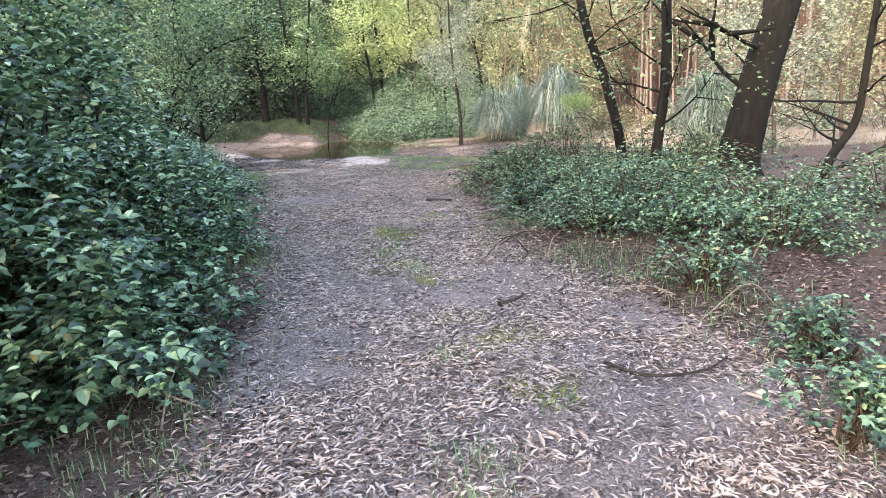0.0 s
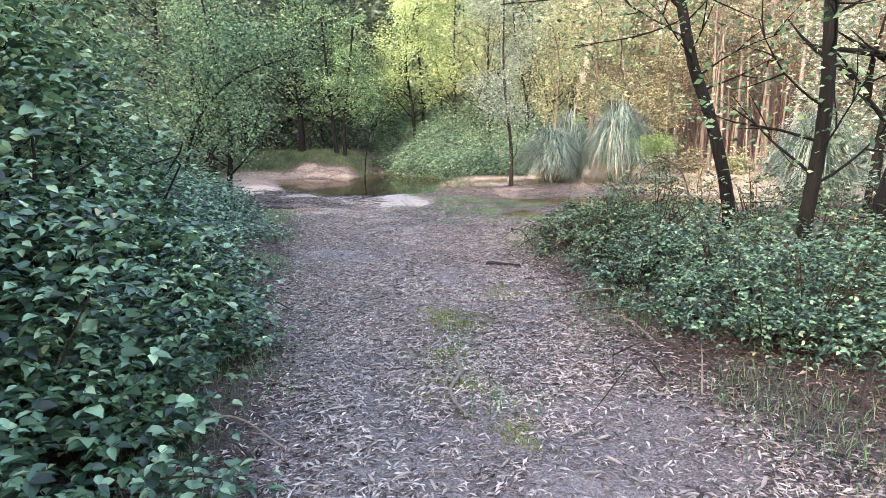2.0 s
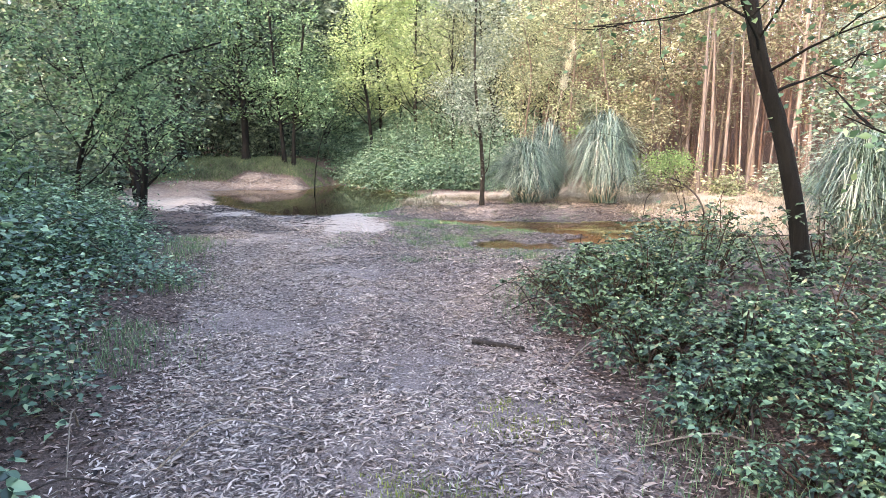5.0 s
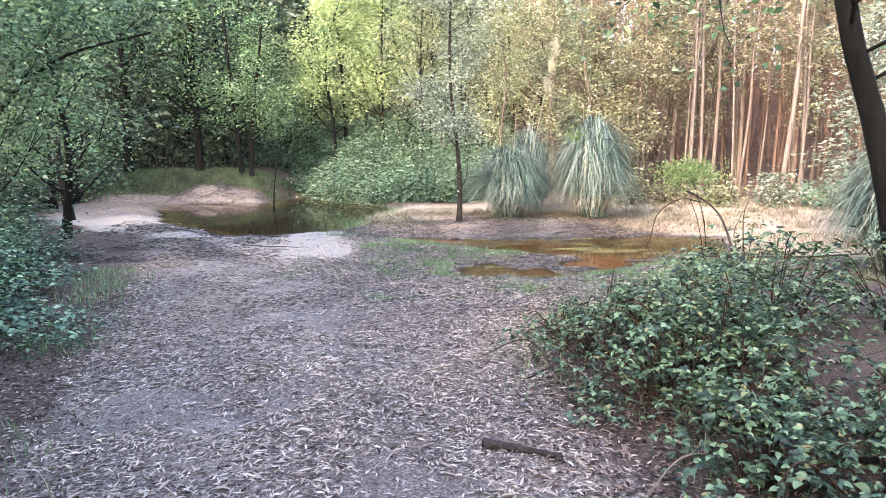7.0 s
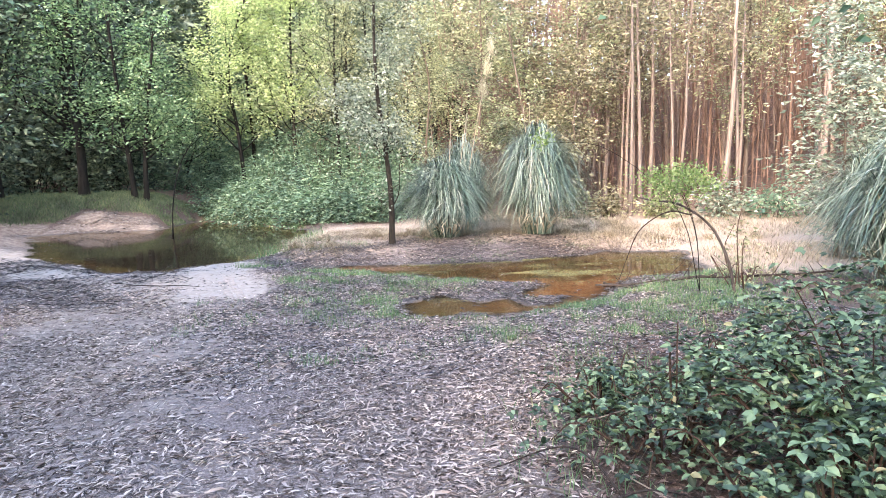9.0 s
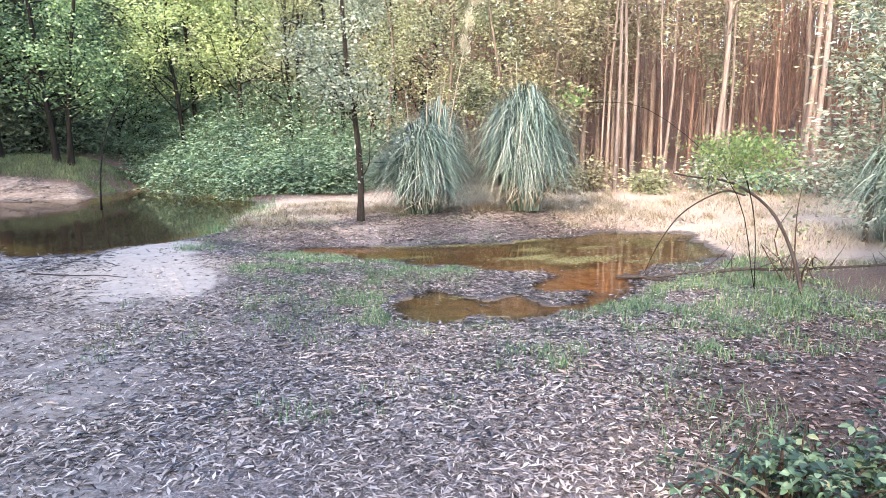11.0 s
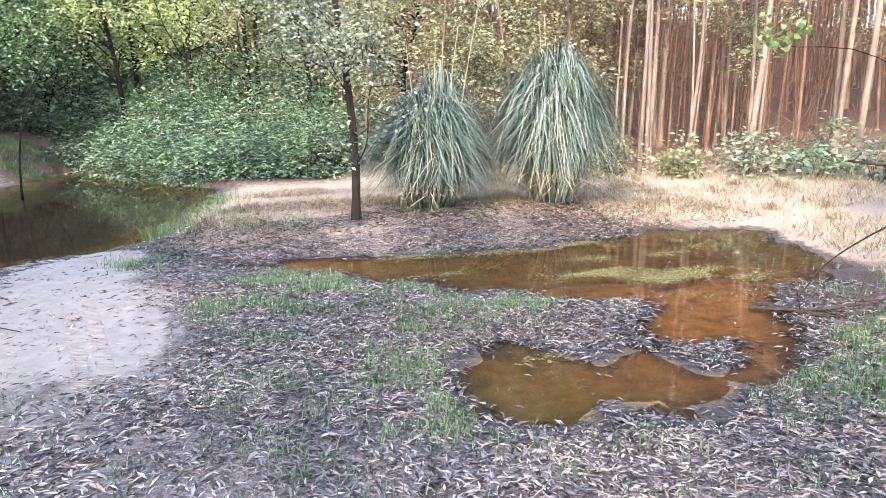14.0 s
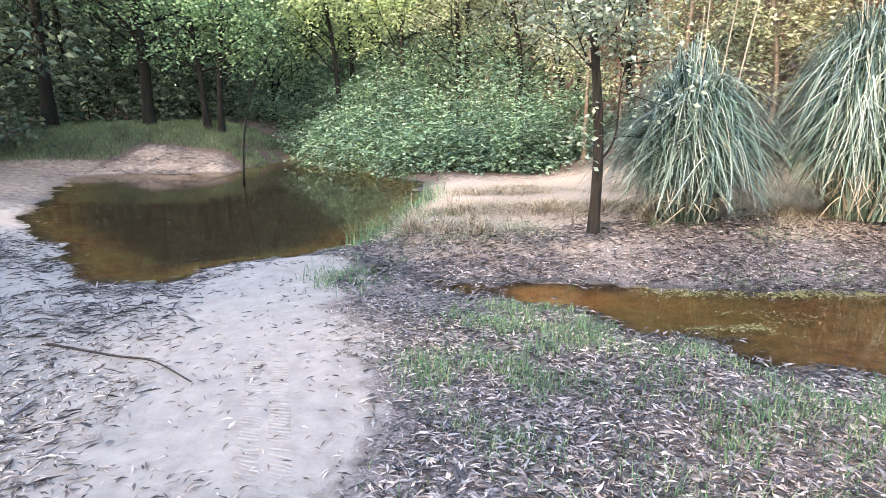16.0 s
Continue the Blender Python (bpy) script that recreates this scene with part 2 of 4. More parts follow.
# ---- mesh helpers ----
def unit(v):
    return v / np.maximum(np.linalg.norm(v, axis=-1, keepdims=True), 1e-9)


class Acc:
    """Gathers pieces of one mesh."""

    def __init__(self):
        self.v, self.f, self.n = [], [], 0

    def add(self, v, f):
        self.v.append(np.asarray(v, float))
        self.f += [np.asarray(g) + self.n for g in f]
        self.n += len(v)

    def mesh(self, name, mat, smooth=True):
        me = bpy.data.meshes.new(name)
        v = np.concatenate(self.v)
        me.vertices.add(len(v))
        me.vertices.foreach_set("co", v.astype(np.float32).ravel())
        loops = np.concatenate([g.ravel() for g in self.f])
        sizes = np.concatenate([np.full(len(g), g.shape[1]) for g in self.f])
        me.loops.add(len(loops))
        me.loops.foreach_set("vertex_index", loops.astype(np.int32))
        me.polygons.add(len(sizes))
        me.polygons.foreach_set("loop_start", (np.cumsum(sizes) - sizes).astype(np.int32))
        me.polygons.foreach_set("use_smooth", np.full(len(sizes), smooth))
        me.materials.append(mat)
        me.update(calc_edges=True)
        return me


def part(name, acc, mat, parent=None, label="", smooth=True):
    ob = new(name, acc.mesh(name, mat, smooth) if isinstance(acc, Acc) else acc)
    if parent is not None:
        ob.parent = parent
    return tagged(ob, label)


def thing(name, x, y, z, label, category, group="", kind=""):
    ob = new(name)
    ob.empty_display_size = 0.2
    ob.location = (x, y, z)
    return tagged(ob, label, category, group, kind)


def tube(acc, pts, radii, sides=6, rough=0.0):
    """A tapering limb along pts."""
    pts, radii = np.asarray(pts, float), np.asarray(radii, float)
    n = len(pts)
    tan = unit(np.gradient(pts, axis=0))
    ref = np.array((1.0, 0, 0)) if abs(tan[0][2]) > 0.8 else np.array((0, 0, 1.0))
    a = unit(np.cross(tan, ref))
    b = np.cross(tan, a)
    ang = np.arange(sides) * 2 * np.pi / sides
    r = radii[:, None] * (1 + rough * RNG.normal(size=(n, sides)))
    v = pts[:, None] + r[..., None] * (np.cos(ang)[None, :, None] * a[:, None] + np.sin(ang)[None, :, None] * b[:, None])
    i, j = np.meshgrid(np.arange(n - 1), np.arange(sides), indexing="ij")
    k = (j + 1) % sides
    q = np.stack([i * sides + j, i * sides + k, (i + 1) * sides + k, (i + 1) * sides + j], -1).reshape(-1, 4)
    v = np.concatenate([v.reshape(-1, 3), pts[-1:] + tan[-1:] * radii[-1]])
    cap = np.stack([(n - 1) * sides + np.arange(sides), (n - 1) * sides + (np.arange(sides) + 1) % sides, np.full(sides, n * sides)], -1)
    acc.add(v, [q, cap])


def smooth_line(pts, n):
    """n points along a smooth curve through pts."""
    pts = np.asarray(pts, float)
    t = np.linspace(0, len(pts) - 1, n)
    m = np.gradient(pts, axis=0)
    i = np.minimum(t.astype(int), len(pts) - 2)
    u = (t - i)[:, None]
    return ((2 * u**3 - 3 * u**2 + 1) * pts[i] + (u**3 - 2 * u**2 + u) * m[i] + (-2 * u**3 + 3 * u**2) * pts[i + 1] + (u**3 - u**2) * m[i + 1])


def leaves(acc, p, d, nrm, length, width, ovate=False):
    """Folded leaves: base p, way d, upper side nrm."""
    n = len(p)
    d = unit(d)
    s = unit(np.cross(d, nrm))
    up = np.cross(s, d)
    L, W = (np.broadcast_to(np.asarray(a, float), (n,))[:, None] for a in (length, width))
    if ovate:
        side = ((.1, .22, .05), (.36, .47, .15), (.7, .33, .1))
        rows = [p] + [p + d * L * a + s * W * b + up * W * c for a, b, c in side] + [p + d * L - up * L * .16] + [p + d * L * a - s * W * b + up * W * c for a, b, c in side[::-1]]
        f = np.array([(0, 1, 2, 3, 4), (0, 4, 5, 6, 7)])
    else:
        rows = [p, p + d * L * .45 + s * W * .5 + up * W * .15, p + d * L - up * L * .1, p + d * L * .45 - s * W * .5 + up * W * .15]
        f = np.array([(0, 1, 2), (0, 2, 3)])
    k = len(rows)
    v = np.stack(rows, 1).reshape(-1, 3)
    acc.add(v, [(f[None] + (np.arange(n) * k)[:, None, None]).reshape(-1, f.shape[1])])


def rand_dirs(n, up=0.0):
    v = RNG.normal(size=(n, 3))
    v = unit(v)
    v[:, 2] += up
    return unit(v)


def cloud(acc, centres, per, spread, size, up=0.8, ratio=0.55, ovate=False, floor=None):
    """Leaves in clumps round the centres."""
    centres = np.asarray(centres, float)
    n = len(centres) * per
    c = np.repeat(centres, per, 0)
    off = RNG.normal(size=(n, 3)) * np.asarray(spread)
    p = c + off
    if floor is not None:
        low = floor(p[:, 0], p[:, 1]) + 0.03
        p[:, 2] = np.maximum(p[:, 2], low + RNG.random(n) * 0.08)
    L = size * RNG.uniform(0.6, 1.3, n)
    d = unit(off + RNG.normal(size=(n, 3)) * np.mean(spread)) + RNG.normal(size=(n, 3)) * 0.35
    d[:, 2] = (d[:, 2] * 0.5 - 0.1) / (1 + 0.5 * up)
    nrm = rand_dirs(n, up)
    if ovate:
        # three leaflets on one stalk
        k = n // 3
        p, d, nrm, L = p[:k], unit(d[:k]), nrm[:k], L[:k] * 1.1
        s = unit(np.cross(d, nrm))
        p, d, nrm, L = np.tile(p, (3, 1)), np.concatenate([d, d * 0.35 + s, d * 0.35 - s]), np.tile(nrm, (3, 1)) + RNG.normal(size=(3 * k, 3)) * 0.12, np.concatenate([L * 1.15, L, L])
        n = 3 * k
    leaves(acc, p, d, nrm, L, L * ratio * RNG.uniform(0.8, 1.2, n), ovate)


def blades(acc, p, height, lean, width, segs=3, droop=0.5):
    """Grass blades that rise from p and bend over."""
    n = len(p)
    az = RNG.uniform(0, 2 * np.pi, n)
    d = np.stack([np.cos(az), np.sin(az), np.zeros(n)], -1)
    s = np.stack([-np.sin(az), np.cos(az), np.zeros(n)], -1)
    H, Ln, W = (np.broadcast_to(np.asarray(a, float), (n,)) for a in (height, lean, width))
    rows = []
    for k in range(segs + 1):
        u = k / segs
        c = p + d * (Ln * u**1.6)[:, None]
        c[:, 2] += H * (u - droop * u**3 * (Ln / (H + Ln)))
        w = (W * (1 - u) ** 0.7 * 0.5)[:, None]
        rows += [c + s * w, c - s * w] if k < segs else [c]
    v = np.stack(rows, 1).reshape(-1, 3)
    m = 2 * segs + 1
    base = (np.arange(n) * m)[:, None, None]
    q = np.array([(2 * k, 2 * k + 1, 2 * k + 3, 2 * k + 2) for k in range(segs - 1)])
    t = np.array([(2 * segs - 2, 2 * segs - 1, 2 * segs)])
    acc.add(v, [(q[None] + base).reshape(-1, 4), (t[None] + base).reshape(-1, 3)])


# ---- the lie of the land ----
def vnoise(x, y, scale, seed=0):
    """Smooth value noise, 0 to 1."""
    x, y = np.asarray(x, float) * scale, np.asarray(y, float) * scale
    i, j = np.floor(x), np.floor(y)
    u, v = x - i, y - j
    u, v = u * u * (3 - 2 * u), v * v * (3 - 2 * v)

    def h(a, b):
        s = np.sin(a * 127.1 + b * 311.7 + seed * 74.7) * 43758.5453
        return s - np.floor(s)
    return (h(i, j) * (1 - u) + h(i + 1, j) * u) * (1 - v) + (h(i, j + 1) * (1 - u) + h(i + 1, j + 1) * u) * v


def signed(x, y, poly):
    """Distance to a closed outline, negative inside."""
    x, y = np.asarray(x, float), np.asarray(y, float)
    best, inside = np.full(x.shape, 1e9), np.zeros(x.shape, bool)
    for (ax, ay), (bx, by) in zip(poly, poly[1:] + poly[:1]):
        ex, ey = bx - ax, by - ay
        t = np.clip(((x - ax) * ex + (y - ay) * ey) / (ex * ex + ey * ey), 0, 1)
        best = np.minimum(best, np.hypot(x - ax - t * ex, y - ay - t * ey))
        inside ^= ((ay > y) != (by > y)) & (x < ex * (y - ay) / (ey if abs(ey) > 1e-9 else 1e-9) + ax)
    return np.where(inside, -best, best)


def step(a, b, v):
    u = np.clip((v - a) / (b - a), 0, 1)
    return u * u * (3 - 2 * u)


POND = [(-4.25, 20.6), (-5.5, 22.5), (-7.3, 24.8), (-8.6, 28.4), (-9.8, 31.6), (-8.6, 32.4), (-6.0, 32.2), (-5.9, 33.4), (-5.7, 35.6), (-5.2, 36.6), (-4.5, 36.2), (-3.9, 34.4), (-2.8, 32.8), (-1.6, 31.0), (-0.8, 28.8),
        (-1.0, 25.4), (-1.5, 23.6), (-1.9, 22.4), (-2.3, 21.9), (-2.8, 21.5), (-3.2, 21.2), (-3.4, 20.6)]
PUDDLE = [(-1.75, 21.35), (-0.85, 20.55), (0.2, 20.45), (1.5, 20.05), (2.9, 19.9), (4.1, 20.3), (5.2, 20.5), (6.3, 19.9), (5.9, 18.8), (5.5, 17.9), (4.5, 17.3),
          (3.6, 17.2), (3.1, 16.3), (2.2, 15.75), (1.6, 15.6), (0.7, 15.5), (0.3, 15.75), (0.25, 16.2), (0.35, 16.8), (0.75, 16.85), (1.25, 16.4), (1.65, 16.6), (2.05, 16.95),
          (2.35, 17.5), (1.6, 18.0), (1.1, 18.25), (0.95, 18.75), (0.5, 19.0), (0.15, 19.4), (-0.8, 20.0), (-1.6, 20.9)]
ISLET = [(1.75, 15.95), (1.95, 16.3), (2.2, 16.25), (2.15, 15.95)]
SAND = [(-1.5, 16.8), (-1.35, 17.6), (-1.45, 18.3), (-1.6, 19.0), (-2.0, 20.3), (-1.9, 21.2), (-2.4, 22.0), (-4.0, 22.0), (-6, 24.0), (-8, 28.5), (-9.5, 33), (-12.5, 34), (-13, 29), (-9.5, 23.5), (-6.4, 20.6), (-4.2, 18.9), (-2.9, 17.0)]
BAR = [(-10.2, 31.5), (-9, 34.2), (-6.2, 33.9), (-5.0, 33.0), (-6, 32.0)]
PATH_L = ([-9, 2.3, 3.6, 5.5, 7.5, 8.6, 10.9, 16, 21], [-1.1, -1.1, -1.2, -1.46, -1.9, -2.3, -2.85, -4.3, -6.1])
PATH_R = ([-9, 2.3, 3.4, 4.1, 6.4, 9.2, 11.6, 13.5, 15, 21], [1.7, 1.7, 1.75, 1.57, 0.7, 0.36, 0.2, 1.2, 3.5, 3.5])


def path_in(x, y):
    """How far inside the path's edges, in metres."""
    return np.minimum(x - np.interp(y, *PATH_L), np.interp(y, *PATH_R) - x)


def wet(x, y):
    d = np.minimum(signed(x, y, POND), signed(x, y, PUDDLE))
    d = np.maximum(d, -signed(x, y, ISLET))
    return d + (vnoise(x, y, 2.2, 3) - 0.5) * 0.34 + (vnoise(x, y, 7, 5) - 0.5) * 0.2


def land(x, y):
    x, y = np.asarray(x, float), np.asarray(y, float)
    z = np.interp(y, [-5, 7, 11, 60], [0.0, 0.0, 0.1, 0.1]) + 0 * x
    z = z + 0.16 * step(0.0, 1.0, 2.2 - np.hypot((x - 1.4) / 2.0, (y - 22.3) / 0.85))            # the islet of straw
    z = z + 0.045 * np.maximum(x - 4, 0) * step(20, 24, y) + 0.07 * np.maximum(y - 23, 0) * step(1.5, 5, x)
    z = z + 0.36 * np.maximum(y - 30, 0) * step(3.5, 8, x) + 0.22 * np.maximum(x - 14, 0) * step(14, 20, y) * step(34, 28, y)
    z = z + 1.1 * step(32.0, 36.5, y) * step(4, 0, x) * (1 - 0.85 * np.exp(-((x + 4.9) / 1.6) ** 2) * step(41, 37.5, y)) + 0.05 * np.maximum(y - 37, 0) * step(4, 0, x)
    z = z + 0.2 * step(0.0, 2.0, -path_in(x, y)) * step(15, 11, y)
    z = np.where(z > 7, 7 + (z - 7) * 0.25, z)
    z = z + (vnoise(x, y, 0.6, 1) - 0.5) * 0.1 + (vnoise(x, y, 2.5, 2) - 0.5) * 0.035
    z = z - 0.03 * np.exp(-((path_in(x, y) - 0.75) / 0.35) ** 2) * step(16, 12, y)                # worn wheel lines
    d = wet(x, y)
    shore = step(0.0, 0.9, d)
    z = np.where(d > 0, z * shore + 0.004 * (1 - shore) + 0.014 * step(0, 0.3, d), -0.004 - 0.17 * step(0.0, 1.6, -d) + (vnoise(x, y, 4, 8) - 0.5) * 0.03)
    return z


def axis(lo, hi, stp, far):
    core = np.arange(lo, hi + stp / 2, stp)
    out = stp * np.cumsum(1.22 ** np.arange(1, 40))
    out = out[out < far]
    return np.concatenate([(lo - out)[::-1], core, hi + out])


GX, GY = axis(-9, 9, 0.12, 600), axis(0, 33, 0.12, 600)
xx, yy = np.meshgrid(GX, GY, indexing="ij")
zz = land(xx, yy)
acc = Acc()
ni, nj = xx.shape
ii, jj = np.meshgrid(np.arange(ni - 1), np.arange(nj - 1), indexing="ij")
acc.add(np.stack([xx, yy, zz], -1).reshape(-1, 3), [np.stack([ii * nj + jj, (ii + 1) * nj + jj, (ii + 1) * nj + jj + 1, ii * nj + jj + 1], -1).reshape(-1, 4)])
ground = part("ground", acc, ground_mat())
tagged(ground, "leaf-strewn sandy woodland path and ground round pools", "ground", kind="structure")
d_wet, d_path = wet(xx, yy), path_in(xx, yy)
z_sand = (1 - 0.55 * step(23, 27, yy)) * step(0.25, -0.25, np.minimum(signed(xx, yy, SAND), signed(xx, yy, BAR)) + (vnoise(xx, yy, 1.5, 6) - 0.5) * 0.5)
z_sand = np.maximum(z_sand, 0.5 * step(-0.9, -2.0, xx) * step(10.5, 13.5, yy) * step(20, 18, yy) * step(0.0, 0.5, d_path))
z_litter = np.maximum(step(-0.5, 0.25, d_path) * step(23, 21, yy), 0.0) * (1 - z_sand)
z_straw = step(20.6, 21.6, yy) * step(-2.2, -0.8, xx) * step(31, 27, yy) * step(60, 20, xx) + step(4.5, 6.5, xx) * step(15.5, 17.5, yy) * step(31, 27, yy)
z_straw = np.clip(z_straw, 0, 1)
z_hill = step(25.5, 28, yy + 0.55 * np.clip(xx - 5, 0, 20)) * step(2, 6, xx)
z_mud_deep = step(0.34, 0.02, d_wet) * np.where(d_wet < 0.02, 1.0, 1 - z_sand) * 0.75
z_bed = step(-0.02, -0.3, d_wet) * (1 - 0.92 * step(-0.2, -1.2, signed(xx, yy, POND)))
z_iron = np.clip(1.2 * np.exp(-((xx - 2.8) / 1.6) ** 2 - ((yy - 16.9) / 1.4) ** 2) + 0.7 * np.exp(-((xx + 0.2) / 1.0) ** 2 - ((yy - 20.2) / 0.8) ** 2), 0, 1)      # rusty silt in the shallow lobe
# the deep pond bed is painted dark too, for light lost in deep water
z_mud_deep = np.maximum(z_mud_deep, step(-0.2, -1.2, signed(xx, yy, POND)))
for name, chans in (("zone_a", (z_litter, z_sand, z_straw)), ("zone_b", (z_mud_deep, z_bed, z_hill)), ("zone_c", (z_iron, z_iron, z_iron))):
    attr = ground.data.attributes.new(name, "FLOAT_COLOR", "POINT")
    attr.data.foreach_set("color", np.stack([*chans, np.ones_like(xx)], -1).astype(np.float32).ravel())

# water: one level sheet in the hollows
acc = Acc()
acc.add([(-14, 14, 0.0), (8, 14, 0.0), (8, 38, 0.0), (-14, 38, 0.0)], [np.array([(0, 1, 2, 3)])])
water = tagged(part("water", acc, water_mat()), "still brown tannin-stained water of pond and puddle", "water", kind="structure")


# ---- plants ----
def pick(n, lo, hi):
    return RNG.uniform(lo, hi, n)


def dome(n, x, y, rx, ry, h, inner=0.45):
    """Points on and in a rough dome over the ground."""
    v = rand_dirs(n)
    v[:, 2] = np.abs(v[:, 2])
    az = np.arctan2(v[:, 1], v[:, 0])
    bulge = 0.66 + 0.6 * vnoise(az * 1.6 + x * 3, v[:, 2] * 3 + y, 1.3, 4)
    r = (inner + (1 - inner) * RNG.random(n) ** 0.5) * bulge
    px, py = x + v[:, 0] * r * rx, y + v[:, 1] * r * ry
    return np.stack([px, py, land(px, py) + v[:, 2] * r * h + 0.04], -1)


def bush(name, x, y, rx, ry, h, clumps, per, size, mat, label, category="bush", group="", spread=0.13, ovate=False, canes=20, cane_mat=None, up=0.9, ratio=0.6, inner=0.45, single=False):
    z = float(land(x, y))
    t = thing(name, x, y, z, label, category, group)
    pts = dome(clumps, x, y, rx, ry, h, inner) - (x, y, z)
    acc = Acc()
    if single:
        shoots = []
        for q in pts[RNG.integers(0, clumps, canes)] * (1.1, 1.1, 1.0):
            tip = q * RNG.uniform(1.05, 1.25) + (0, 0, RNG.uniform(-0.1, 0.18) * h)
            line = smooth_line([(q[0] * 0.4, q[1] * 0.4, 0.0), q * 0.9 + (0, 0, 0.12), tip], 9)
            shoots.append(line)
        extra_c = np.concatenate([ln[4:] for ln in shoots])
        cloud(acc, extra_c, 5, (0.05, 0.05, 0.04), size, up, ratio, ovate, lambda px, py: land(px + x, py + y) - z)
    cloud(acc, pts, per, spread if isinstance(spread, tuple) else (spread, spread, spread * 0.5), size, up, ratio, ovate, lambda px, py: land(px + x, py + y) - z)
    part("foliage", acc, mat, t)
    if single:
        for ln in shoots:
            acc = Acc()
            tube(acc, ln, np.linspace(0.007, 0.0025, 9), 4)
            part("cane", acc, cane_mat or CANE, t)
    acc = Acc()
    for q in pts[RNG.integers(0, clumps, canes // 2 if single else canes)]:
        acc = Acc() if single else acc
        b = np.array([q[0] * 0.35, q[1] * 0.35, 0.0])
        b[2] = float(land(b[0] + x, b[1] + y)) - z - 0.03
        m = (b + q) / 2 + RNG.normal(size=3) * 0.12 * h
        m[2] = max(m[2], b[2] + 0.1) + 0.2 * h
        tube(acc, smooth_line([b, m, q], 7), np.linspace(0.008, 0.003, 7) * (1 + h * 0.4), 4)
        if single:
            part("cane", acc, cane_mat or CANE, t)
    if not single:
        tagged(part("branchwork", acc, cane_mat or CANE, t), kind="stuff")
    return t


def limb(acc, start, way, length, r, bend=0.25, n=6, rise=0.15, sides=4):
    """A branch; returns its points."""
    way = unit(np.asarray(way, float))
    pts = [np.asarray(start, float)]
    for k in range(n):
        way = unit(way + RNG.normal(size=3) * bend * 0.35 + np.array((0, 0, rise)) * 0.3)
        pts.append(pts[-1] + way * length / n)
    pts = np.array(pts)
    tube(acc, pts, np.linspace(r, r * 0.2, n + 1), sides)
    return pts


def tree(name, x, y, trunk, r0, r1, label, bark, leaf=None, group="", branches=10, blen=(0.8, 1.6), bfrom=0.4, per=30, spread=0.3, size=0.08, twigs=3, extra=(), sides=9, rise=0.15, up=0.6, ratio=0.55,
         sink=0.1, flat=0.0, bscale=0.42):
    """A tree: trunk is a list of (dx, dy, height) from its foot."""
    z = float(land(x, y))
    t = thing(name, x, y, z, label, "tree", group)
    line = smooth_line([(trunk[0][0], trunk[0][1], -sink)] + list(trunk[1:]), 6 * len(trunk))
    acc, tips = Acc(), []
    rr = r0 + (r1 - r0) * np.linspace(0, 1, len(line)) ** 0.8
    rr[:3] *= (1.35, 1.2, 1.07)
    tube(acc, line, rr, sides, 0.03)
    top = line[-1][2]
    limbs = []
    for spec in extra:
        pts = smooth_line(spec[0], 14)
        side = Acc()
        limbs.append(side)
        tube(side, pts, np.linspace(spec[1], spec[1] * 0.25, 14), 6)
        for k in (4, 6, 8, 10, 12, 13):
            tips.append(limb(side, pts[k], RNG.normal(size=3) * (1, 1, 0.5), RNG.uniform(0.3, 0.9), 0.008, 0.3, 5)[2:])
    for k in range(branches):
        u = bfrom + (1 - bfrom) * (k + RNG.random()) / branches
        i = min(int(u * (len(line) - 1)), len(line) - 2)
        az = RNG.uniform(0, 2 * np.pi)
        L = RNG.uniform(*blen) * (1.15 - 0.6 * u)
        pts = limb(acc, line[i], (math.cos(az), math.sin(az), RNG.uniform(0.2, 0.9) * (1 - flat)), L, max(rr[i] * bscale, 0.006), 0.3, 6, rise)
        tips.append(pts[3:])
        for _ in range(twigs):
            j = RNG.integers(2, 6)
            tips.append(limb(acc, pts[j], pts[-1] - pts[0] + RNG.normal(size=3) * L * 0.6, L * RNG.uniform(0.3, 0.6), max(rr[i] * 0.16, 0.004), 0.3, 4, rise, 4)[1:])
    stem = part("trunk", acc, bark, t)
    for side in limbs:
        part("branch", side, bark, stem)
    if leaf is not None and per:
        acc = Acc()
        cloud(acc, np.concatenate(tips), per, (spread, spread, spread * 0.7), size, up, ratio)
        part("crown", acc, leaf, t)
    return t


# brambles along the left of the path
LB = "dense dark green bramble thicket beside the leafy path"
for x, y, rx, ry, h, n in [(-2.4, 1.9, 0.8, 0.85, 0.65, 55), (-2.5, 3.3, 1.15, 1.0, 1.3, 520), (-2.75, 4.8, 1.2, 1.1, 1.35, 480), (-3.05, 6.3, 1.2, 1.0, 1.1, 380), (-4.0, 8.2, 1.3, 1.2, 1.2, 330),
                           (-4.9, 10.2, 1.4, 1.3, 1.2, 330), (-5.5, 12.3, 1.7, 1.4, 1.1, 330), (-6.3, 14.4, 1.8, 1.5, 1.05, 300), (-4.4, 2.2, 1.5, 1.4, 1.6, 240), (-4.8, 5.2, 1.4, 1.8, 1.7, 240), (-7.6, 17.0, 1.6, 1.5, 1.0, 200)]:
    bush("bramble_bush", x, y, rx, ry, h, n, 42 if y < 7 else 36, 0.052 if y < 7 else 0.06, BRAMBLE, LB, "bush", "brambles along the path", 0.12, y < 7, 18, None, 2.0, 0.72, single=True)
